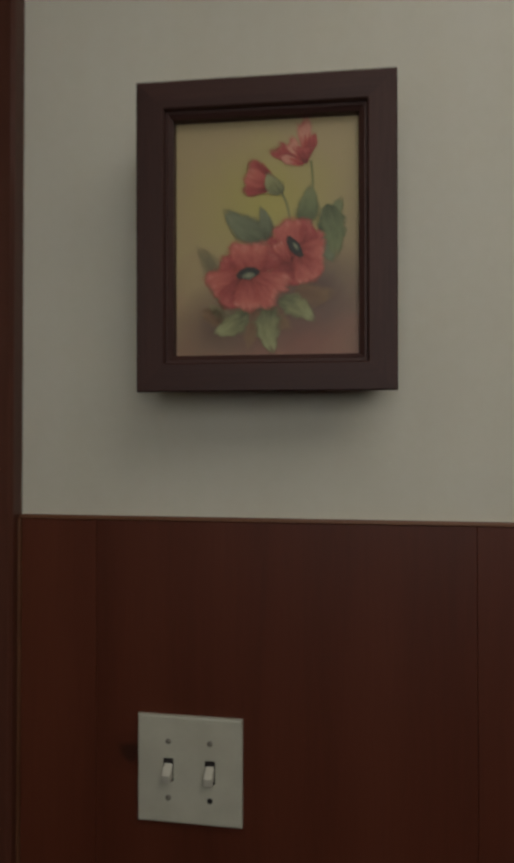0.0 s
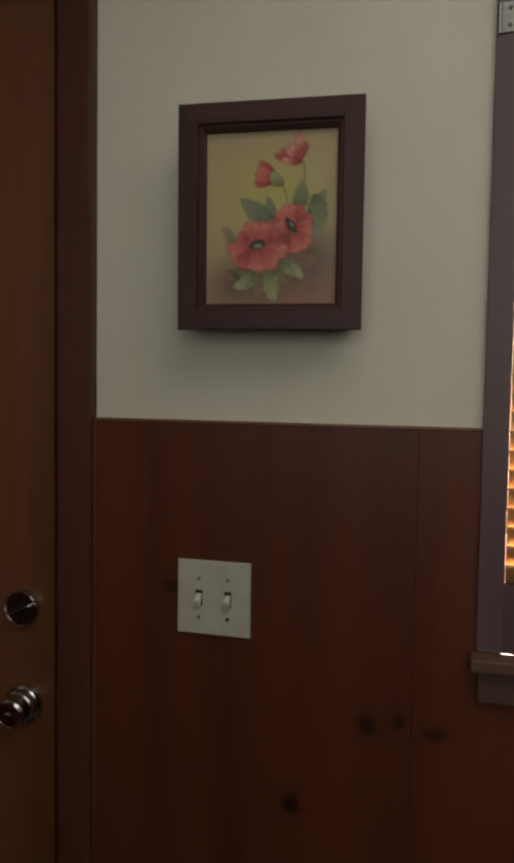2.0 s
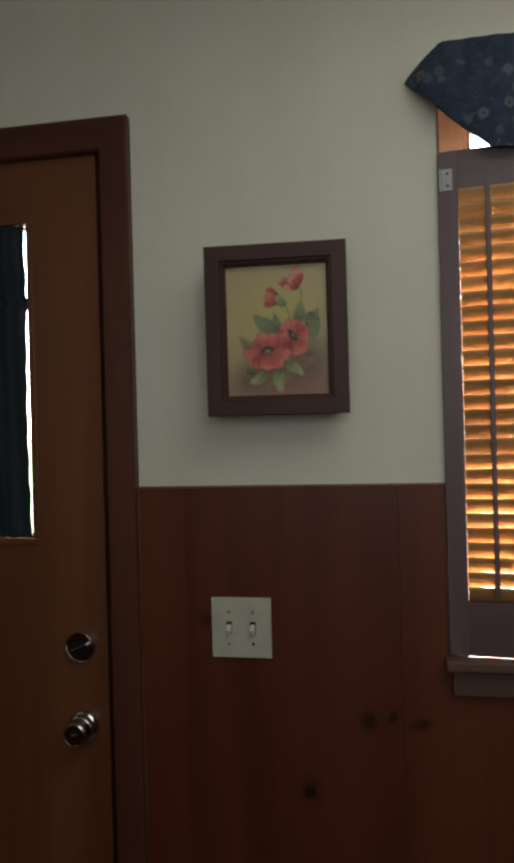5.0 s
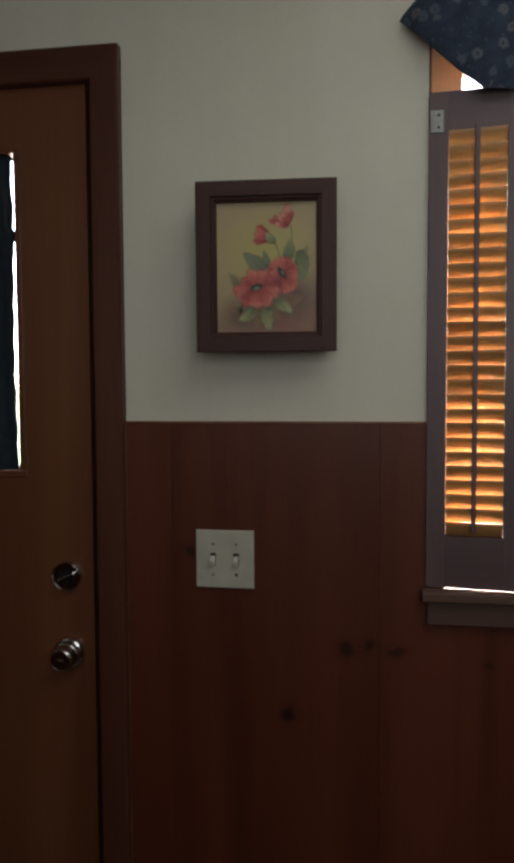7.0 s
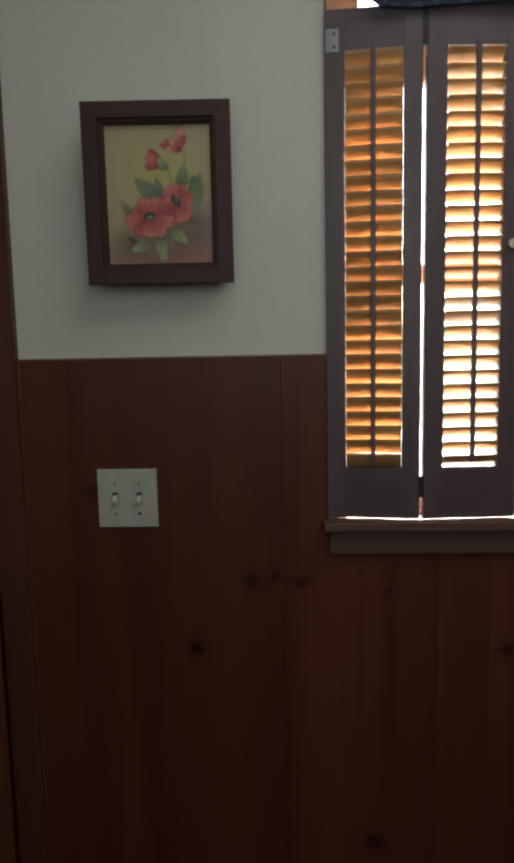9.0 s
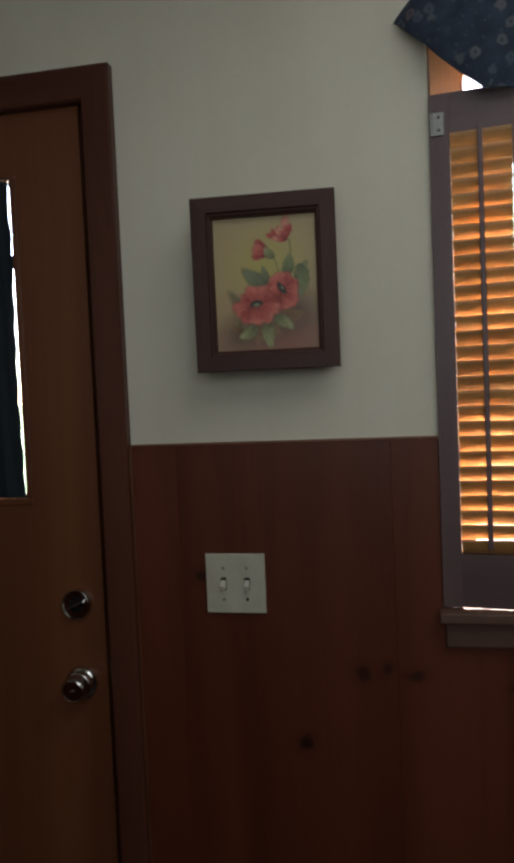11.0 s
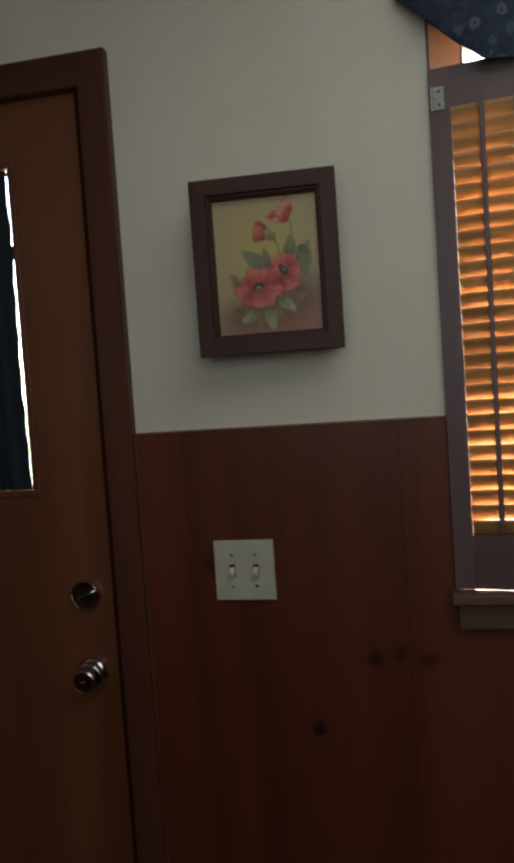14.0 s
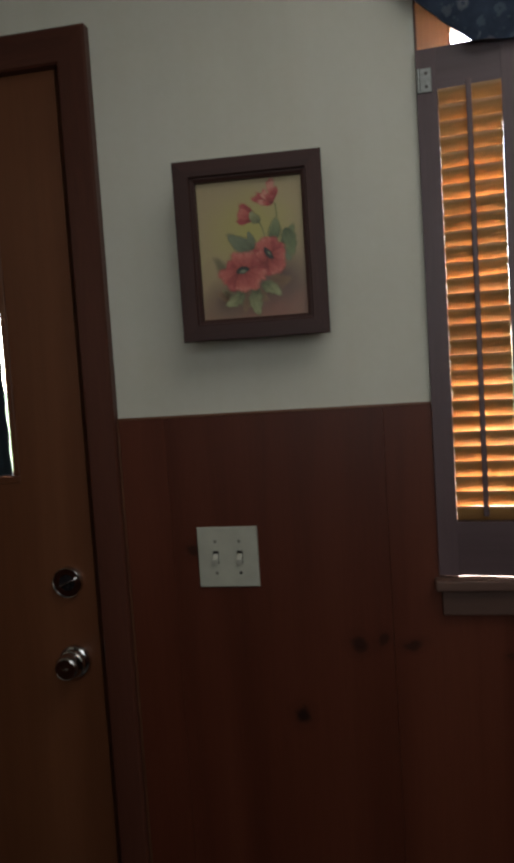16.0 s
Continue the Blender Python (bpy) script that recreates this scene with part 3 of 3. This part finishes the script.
bmesh.ops.rotate(rod_bm, verts=rod_bm.verts, cent=(0, 0, 0), matrix=Matrix.Rotation(radians(90), 3, "Y"))
bmesh.ops.translate(rod_bm, verts=rod_bm.verts, vec=((LL + LR) / 2, 0.0265, LT - 0.0060))
part("curtain_rod", rod_bm, NICKEL, curtain, "thin metal curtain rod", True)

# ---- window: splayed pine frame, sashes, stool and apron ----
window = thing("window_1", "pine window frame with a stained sill behind louvred shutters", "window", "structure")
part("side_frame", prism([(WIN_L + 0.0005, 0.0122, WIN_B), (0.4455, 0.057, WIN_B), (0.4455, 0.1355, WIN_B), (WIN_L + 0.0005, 0.1355, WIN_B)], WIN_T - WIN_B, (0, 0, 1)), ORANGE, window)
part("side_frame", prism([(WIN_R - 0.0005, 0.0122, WIN_B), (WIN_R - 0.0005, 0.1355, WIN_B), (1.0245, 0.1355, WIN_B), (1.0245, 0.057, WIN_B)], WIN_T - WIN_B, (0, 0, 1)), ORANGE, window)
for x in (WIN_L + 0.0005, WIN_R - 0.0045):
    part("frame_edge", box((x, 0.0062, WIN_B + 0.012), (x + 0.004, 0.0121, WIN_T - 0.001), 0.0006, 1), SILLWOOD, window, "dark front edge of the frame")
part("head_frame", box((0.446, 0.03, 2.04), (1.024, 0.1355, WIN_T - 0.001), 0.002), ORANGE, window)
part("lower_frame", box((0.446, 0.05, WIN_B + 0.014), (1.024, 0.1355, 1.088), 0.002), ORANGE, window)
part("meeting_rail", box((0.446, 0.075, 1.495), (1.024, 0.11, 1.532), 0.003), ORANGE, window)
for x in (0.4457, 1.0183):
    part("sash_stile", box((x, 0.072, 1.089), (x + 0.006, 0.112, 2.039), 0.0012, 1), ORANGE, window)
part("transom_rail", box((0.446, 0.075, 1.862), (1.024, 0.11, 1.965), 0.003), ORANGE, window)
for zlo, zhi, y in ((1.088, 1.495, 0.085), (1.532, 1.862, 0.098), (1.965, 2.04, 0.098)):
    p = part("pane", box((0.446, y, zlo), (1.024, y + 0.003, zhi)), GLASS, window, "clear window glass")
    p.visible_shadow = False
stool = box((0.3775, -0.036, WIN_B - 0.007), (1.0925, -0.0005, WIN_B + 0.0119), 0.004, 3)
part("sill", stool, SILLWOOD, window, "stained wooden window stool with rounded nose")
part("sill_board", box((WIN_L + 0.001, -0.0005, WIN_B - 0.007), (WIN_R - 0.001, 0.0495, WIN_B + 0.0115)), SILLWOOD, window)
part("apron", box((0.389, -0.016, WIN_B - 0.0555), (1.081, -0.0003, WIN_B - 0.0072), 0.003, 2), SILLWOOD, window, "stained wooden apron under the sill")


# ---- louvred shutters ----
def slat_mesh(length, width, thick):
    """A louvre slat: flat faces that thin to rounded edges, along x."""
    h, w = thick / 2, width / 2
    half = [(w, 0.0), (w - 0.0006, 0.0011), (w - 0.0018, 0.0017), (w - 0.0090, h), (-w + 0.0060, h), (-w + 0.0014, 0.0019), (-w + 0.0004, 0.0011), (-w, 0.0)]
    section = half + [(y, -z) for y, z in half[-2:0:-1]]
    bm = bmesh.new()
    ends = [[bm.verts.new((x, y, z)) for y, z in section] for x in (0.0, length)]
    n = len(section)
    for k in range(n):
        bm.faces.new((ends[0][k], ends[0][(k + 1) % n], ends[1][(k + 1) % n], ends[1][k]))
    bm.faces.new(ends[0])
    bm.faces.new(ends[1])
    return finish("slat", bm, SLAT_LIT, True)


def shutter(at, turn, width, left, right, tilt, rod_x, label, seed):
    rng = random.Random(seed)
    ob = thing("window_shutter", label, "shutter", group="louvred shutter panels")
    ob.matrix_basis = pose(*at, 0, 0, turn)
    H, LO, HI, T = 0.9075, 0.0965, 0.8365, 0.0095
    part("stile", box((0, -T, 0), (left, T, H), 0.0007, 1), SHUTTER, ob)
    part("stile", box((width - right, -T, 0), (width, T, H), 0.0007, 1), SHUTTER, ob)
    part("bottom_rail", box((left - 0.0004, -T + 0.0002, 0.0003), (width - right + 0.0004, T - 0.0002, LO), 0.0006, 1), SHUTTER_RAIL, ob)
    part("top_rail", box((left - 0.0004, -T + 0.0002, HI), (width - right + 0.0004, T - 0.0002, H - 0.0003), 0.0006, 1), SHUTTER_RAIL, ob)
    count = 28
    pitch = (HI - LO) / count
    # Slats take the lit orange colour, stiles and rails the plain stain.
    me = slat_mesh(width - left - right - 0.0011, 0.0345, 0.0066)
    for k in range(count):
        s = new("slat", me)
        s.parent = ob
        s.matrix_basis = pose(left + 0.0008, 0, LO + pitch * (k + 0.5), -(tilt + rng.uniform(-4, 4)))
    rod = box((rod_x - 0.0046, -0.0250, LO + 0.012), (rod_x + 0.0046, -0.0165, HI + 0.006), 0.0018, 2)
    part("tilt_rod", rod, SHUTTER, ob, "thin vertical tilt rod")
    return ob


A = shutter((0.3868, 0.002, 1.0560), -7.4, 0.1710, 0.0345, 0.0335, 57, 0.0855, "brown wooden louvred shutter panel, slats nearly closed", 3)
B = shutter((0.5606, -0.0197, 1.0560), 4.6, 0.1724, 0.0364, 0.0350, 34.5, 0.0869, "brown wooden louvred shutter panel, slats part open", 5)
C = shutter((0.7375, -0.006, 1.0560), -4.6, 0.1650, 0.0340, 0.0310, 33, 0.0715, "brown wooden louvred shutter panel, slats part open", 8)
D = shutter((0.9145, -0.0195, 1.0560), 7.0, 0.1665, 0.0285, 0.0345, 58, 0.0810, "brown wooden louvred shutter panel, slats nearly closed", 9)


def leaf_hinge(parent, x, z, mat, label, wide=0.0195, tall=0.040):
    h = part("hinge", box((x, -0.0125, z - tall / 2), (x + wide, -0.0097, z + tall / 2), 0.0008, 1), mat, parent, label)
    kn = bmesh.new()
    bmesh.ops.create_cone(kn, cap_ends=True, segments=14, radius1=0.0030, radius2=0.0030, depth=tall)
    bmesh.ops.translate(kn, verts=kn.verts, vec=(x - 0.0026, -0.0115, z))
    part("hinge_knuckle", kn, mat, h, "", True)
    for dz in (-0.011, 0.011):
        sc = turned("hinge_screw", [(0.0030, 0), (0.0030, 0.0008), (0.0012, 0.0011)], (x + wide * 0.55, -0.0124, z + dz), SCREW_DARK, h, "dark screw head", 14)
    return h


leaf_hinge(A, 0.0065, 0.855, NICKEL, "pale metal butt hinge")
for z, tall in ((0.062, 0.020), (0.872, 0.035)):
    part("fold_hinge", box((0.1690, -0.0105, z - tall), (0.1790, -0.0065, z + tall), 0.0008, 1), BRONZE, A, "dark metal hinge joining two panels")
turned("shutter_knob", [(0.0040, 0.0), (0.0040, 0.006), (0.0075, 0.010), (0.0085, 0.014), (0.0070, 0.018), (0.0030, 0.0195)], (0.1524, -0.0093, 0.500), IVORY, B, "small pale round pull knob", 24)

# ---- valance ----
def valance_mesh():
    """A puffed valance: a gathered top, a flared end and a hem that rises to the corner."""
    bm = bmesh.new()
    xa, xb = 0.331, 1.139
    nx, nz = 120, 18
    sides = []
    for side in (0, 1):
        grid = []
        for j in range(nz + 1):
            w = j / nz
            row = []
            for i in range(nx + 1):
                u = i / nx
                x = xa + (xb - xa) * u
                e = min(x - xa, xb - x)
                top = 2.092 + 0.053 * min(1.0, e / 0.062) ** 0.9
                hem = 2.077 + 0.015 * (1 - min(1.0, e / 0.08)) - 0.127 * min(1.0, e / 0.1445) + 0.002 * math.sin(x * 31) * min(1.0, e / 0.2)
                z = hem + (top - hem) * w
                puff = math.sin(math.pi * min(1.0, w * 0.98 + 0.02)) ** 0.7
                grow = min(1.0, e / 0.08) ** 0.6
                folds = 0.0030 * math.sin(x * 62 + 1.3 * math.sin(w * 3)) * grow * (1 - 0.6 * w) + 0.0010 * math.sin(x * 147 + w * 2)
                front = -0.014 - 0.032 * grow - 0.013 * puff * grow + folds
                back = front + 0.004 + 0.028 * puff * grow * w
                row.append(bm.verts.new((x, front if side == 0 else back, z)))
            grid.append(row)
        for j in range(nz):
            for i in range(nx):
                bm.faces.new((grid[j][i], grid[j][i + 1], grid[j + 1][i + 1], grid[j + 1][i]))
        sides.append(grid)
    rim = lambda g: g[0] + [r[-1] for r in g[1:]] + g[-1][-2::-1] + [r[0] for r in g[-2:0:-1]]
    a, b = rim(sides[0]), rim(sides[1])
    for k in range(len(a)):
        bm.faces.new((a[k], a[(k + 1) % len(a)], b[(k + 1) % len(b)], b[k]))
    return bm


valance = thing("window_valance", "navy floral cotton valance with a pointed corner above the window", "valance")
part("cloth", valance_mesh(), NAVY, valance, "", True)
for x in (0.45, 1.02):
    part("bracket", box((x - 0.008, -0.030, 2.112), (x + 0.008, 0.0055, 2.124), 0.002), NICKEL, valance, "metal rod bracket")

# ---- light switch ----
switch = thing("light_switch", "ivory double light switch plate on the panelling", "light switch")
SZ = 1.0955
plate_bm = box((-0.0579, -0.0062, SZ - 0.0572), (0.0579, -0.0001, SZ + 0.0572))
front_edges = [e for e in plate_bm.edges if all(v.co.y < -0.006 for v in e.verts)]
bmesh.ops.bevel(plate_bm, geom=front_edges, offset=0.0026, segments=3, affect="EDGES", profile=0.5)
part("plate", plate_bm, IVORY, switch)
for x in (-0.023, 0.023):
    part("slot", box((x - 0.0056, -0.0067, SZ - 0.0124), (x + 0.0056, -0.0058, SZ + 0.0120), 0.0004, 1), DARK, switch, "dark toggle slot")
    tg = box((x - 0.0046, -0.0165, -0.0085), (x + 0.0046, 0.004, 0.0085), 0.0018, 2)
    for v in tg.verts:
        if v.co.y < -0.010:
            v.co.z *= 0.70
    bmesh.ops.rotate(tg, verts=tg.verts, cent=(x, 0, 0), matrix=Matrix.Rotation(radians(24), 3, "X"))
    bmesh.ops.scale(tg, verts=tg.verts, vec=(1.0, 0.7, 0.9))
    bmesh.ops.translate(tg, verts=tg.verts, vec=(0, -0.0058, SZ - 0.001))
    part("toggle", tg, TOGGLE, switch, "ivory toggle lever")
    for dz in (-0.0302, 0.0302):
        dark_one = x > 0 and dz < 0
        turned("screw", [(0.0031, 0), (0.0031, 0.0006), (0.0016, 0.0012)], (x, -0.0061, SZ + dz), DARK if dark_one else SCREW, switch, "missing screw, dark hole" if dark_one else "", 16)

# ---- framed poppy painting ----
picture = thing("framed_picture", "painting of red poppies in a deep dark wooden frame", "picture")
PL, PR, PB, PT = -0.0385, 0.2180, 1.4985, 1.8065
PM = Matrix.Translation((PR, -0.0005, (PB + PT) / 2)) @ Matrix.Rotation(radians(3.0), 4, "Z") @ Matrix.Rotation(radians(0.9), 4, "X") @ Matrix.Translation((-PR, 0, -(PB + PT) / 2))
picture.matrix_basis = PM


def frame_side(a, b, inward, mat):
    """A mitred moulding from corner a to b: a flat face, a stepped inner lip and a deep outer side."""
    ax, bx = Vector(a), Vector(b)
    d, n = (bx - ax).normalized(), Vector(inward)
    section = [(0.0130, 0.0), (0.0130, -0.0420), (0.0, -0.0560), (0.0, -0.0620), (0.0012, -0.0632), (0.0268, -0.0632), (0.0282, -0.0618), (0.0290, -0.0575), (0.0316, -0.0575), (0.0330, -0.0562), (0.0362, -0.0540), (0.0366, -0.0440), (0.0366, 0.0)]
    bm = bmesh.new()
    rings = []
    for end, sign in ((ax, 1), (bx, -1)):
        rings.append([bm.verts.new(end + n * s + d * s * sign + Vector((0, y, 0))) for s, y in section])
    k = len(section)
    for i in range(k):
        bm.faces.new((rings[0][i], rings[0][(i + 1) % k], rings[1][(i + 1) % k], rings[1][i]))
    bm.faces.new(rings[0])
    bm.faces.new(rings[1])
    return part("frame_side", bm, mat, picture)


yb = -0.0045
frame_side((PL, yb, PT), (PR, yb, PT), (0, 0, -1), FRAMEWOOD_X)
frame_side((PR, yb, PB), (PL, yb, PB), (0, 0, 1), FRAMEWOOD_X)
frame_side((PL, yb, PB), (PL, yb, PT), (1, 0, 0), FRAMEWOOD)
frame_side((PR, yb, PT), (PR, yb, PB), (-1, 0, 0), FRAMEWOOD)
CY = -0.0485
UL, UT = PL + 0.0362, PT - 0.0362
K = (PR - PL - 0.0724) / 506.0


def spot(px, py, lift=0):
    """A place on the canvas, in 1/506 of its width from its upper left corner."""
    return Vector((UL + px * K, CY - 0.00003 * lift - 0.0003, UT - py * K))


canvas = part("canvas", box((PL + 0.0345, CY, PB + 0.0345), (PR - 0.0345, -0.012, PT - 0.0345)), CANVAS, picture, "olive yellow painted ground fading to rosy brown")


def paint_patch(name, outline, mat, lift):
    """A painted shape: rows of points (t along, s across) with a thin body of paint, uv'd by t and s."""
    bm = bmesh.new()
    uv = bm.loops.layers.uv.new("UVMap")
    nt, ns = 14, 12
    grid = [[bm.verts.new(spot(*outline(i / nt, 2 * j / ns - 1), lift)) for j in range(ns + 1)] for i in range(nt + 1)]
    for i in range(nt):
        for j in range(ns):
            f = bm.faces.new((grid[i][j], grid[i + 1][j], grid[i + 1][j + 1], grid[i][j + 1]))
            for loop, (a, b) in zip(f.loops, ((i, j), (i + 1, j), (i + 1, j + 1), (i, j + 1))):
                loop[uv].uv = (a / nt, b / ns)
    ob = new(name, bpy.data.meshes.new(name))
    bm.to_mesh(ob.data)
    bm.free()
    ob.data.materials.append(mat)
    ob.parent = canvas
    return ob


def petal(cx, cy, angle, length, width, lift, mat, name="painted_petal", wave=0.03, phase=0.0):
    d = (math.cos(radians(angle)), -math.sin(radians(angle)))
    n = (-d[1], d[0])

    def outline(t, s):
        w = width / 2 * (0.12 + 0.88 * t ** 0.6) * math.sqrt(max(0.0, 1 - (max(0.0, t - 0.55) / 0.53) ** 2.4))
        r = length * t * (1 + wave * math.sin(3.1 * s + phase) * t - 0.12 * s * s * t)
        q = w * s
        return cx + d[0] * r + n[0] * q, cy + d[1] * r + n[1] * q
    return paint_patch(name, outline, mat, lift)


def leaf(x0, y0, x1, y1, width, lift, mat, bend=0.0, teeth=0.0):
    d = Vector((x1 - x0, y1 - y0))
    n = Vector((-d.y, d.x)).normalized()

    def outline(t, s):
        w = width / 2 * math.sin(math.pi * min(1.0, t ** 0.68)) ** 0.95 * (1 + teeth * math.sin(t * 26) * abs(s))
        p = Vector((x0, y0)) + d * t + n * (w * s + bend * math.sin(math.pi * t))
        return p.x, p.y
    return paint_patch("painted_leaf", outline, mat, lift)


def stem(x0, y0, x1, y1, width, lift, mat, bend):
    d = Vector((x1 - x0, y1 - y0))
    n = Vector((-d.y, d.x)).normalized()

    def outline(t, s):
        p = Vector((x0, y0)) + d * t + n * (width / 2 * s + bend * math.sin(math.pi * t))
        return p.x, p.y
    return paint_patch("painted_stem", outline, mat, lift)


# stems and leaves behind the flowers
stem(376, 118, 364, 270, 7, 1, STEM, -10)
stem(292, 196, 318, 284, 7, 1, STEM, -6)
for x0, y0, x1, y1, width, mat, bend in ((330, 470, 450, 478, 90, SHADE, 10), (140, 560, 60, 520, 60, SHADE, 6), (214, 500, 196, 640, 66, SHADE, -8), (250, 520, 330, 580, 70, SHADE, 4)):
    leaf(x0, y0, x1, y1, width, 1, mat, bend)
leaf(352, 300, 374, 176, 78, 3, LEAF, 8, 0.06)
leaf(398, 312, 464, 214, 66, 2, LEAF, 6, 0.10)
leaf(420, 236, 446, 392, 84, 3, LEAF, -6, 0.16)
leaf(384, 330, 440, 400, 62, 2, LEAF_BLUE, -6, 0.12)
leaf(270, 338, 126, 236, 96, 2, LEAF_BLUE, -10, 0.05)
leaf(254, 330, 236, 232, 50, 3, LEAF_BLUE, 6)
leaf(116, 450, 56, 338, 66, 1, LEAF_PALE, 10, 0.06)
leaf(160, 548, 84, 498, 46, 1, LEAF_PALE, -4)
leaf(204, 532, 98, 588, 78, 3, LEAF_LIGHT, -6, 0.10)
leaf(262, 508, 274, 652, 88, 4, LEAF_LIGHT, 12, 0.14)
leaf(288, 492, 390, 560, 76, 4, LEAF_LIGHT, -10, 0.14)

# the two open poppies, the far one first
for k, (cx, cy, a, ln, w, mat) in enumerate((
        (336, 372, 176, 92, 140, PETAL_DEEP), (331, 380, 246, 84, 130, PETAL_DEEP), (334, 372, 60, 104, 130, PETAL_DEEP), (337, 366, 352, 84, 130, PETAL),
        (330, 378, 104, 112, 124, PETAL), (338, 368, 300, 98, 118, PETAL), (318, 392, 126, 72, 52, PETAL))):
    petal(cx, cy, a, ln, w, 5 + k, mat, wave=0.06, phase=k * 1.7)
for k, (cx, cy, a, ln, w, mat) in enumerate((
        (203, 432, 44, 100, 104, PETAL_DEEP), (203, 436, 138, 100, 104, PETAL_DEEP), (205, 434, 90, 112, 158, PETAL), (203, 428, 192, 128, 120, PETAL), (201, 430, 228, 112, 104, PETAL_DEEP),
        (207, 428, 348, 124, 78, PETAL), (205, 430, 314, 112, 100, PETAL), (203, 428, 268, 102, 112, PETAL))):
    petal(cx, cy, a, ln, w, 13 + k, mat, wave=0.06, phase=k * 2.1)
for cx, cy, r, q, rot, mat, lift in ((202, 421, 34, 17, 10, CENTRE, 23), (204, 427, 19, 9, 8, CENTRE_LIGHT, 24), (331, 352, 36, 15, 125, CENTRE, 13), (334, 350, 13, 5, 125, CENTRE_LIGHT, 14)):
    def outline(t, s, cx=cx, cy=cy, r=r, q=q, rot=radians(rot)):
        a = math.pi * s
        x, y = r * t * math.cos(a) * (1 + 0.12 * math.sin(5 * a)), q * t * math.sin(a) * (1 + 0.10 * math.cos(4 * a))
        return cx + x * math.cos(rot) + y * math.sin(rot), cy - x * math.sin(rot) + y * math.cos(rot)
    paint_patch("painted_centre", outline, mat, lift)
# the tulip-like bloom and the bud above
for k, (cx, cy, a, ln, w, mat) in enumerate(((364, 112, 94, 116, 58, PETAL_PINK), (366, 112, 72, 72, 40, PETAL_DEEP), (356, 124, 150, 100, 70, PETAL_DEEP), (352, 116, 122, 72, 56, PETAL_PINK), (356, 128, 160, 70, 40, PETAL_PINK), (362, 126, 100, 52, 58, PETAL_DEEP))):
    petal(cx, cy, a, ln, w, 5 + k, mat, wave=0.10, phase=k * 1.9)
for k, (cx, cy, a, ln, w, mat) in enumerate(((276, 170, 146, 94, 70, PETAL_DEEP), (268, 190, 182, 84, 54, PETAL_DEEP), (274, 176, 163, 90, 80, PETAL), (270, 174, 154, 76, 46, PETAL))):
    petal(cx, cy, a, ln, w, 5 + k, mat, wave=0.05, phase=k * 1.3)
leaf(298, 206, 254, 140, 58, 10, LEAF_LIGHT, -8)

# ---- outside: lawn to the horizon and a pale patio against the house ----
tagged(part("pavement", box((-9, 0.14, -0.52), (9, 12.0, -0.43), 0.01), CONCRETE), "pale sunlit concrete patio against the house", "patio", kind="structure")
tagged(part("ground", box((-400, -400, -0.55), (400, 800, -0.45)), GRASS), "green lawn outside running to the horizon", "lawn", kind="structure")
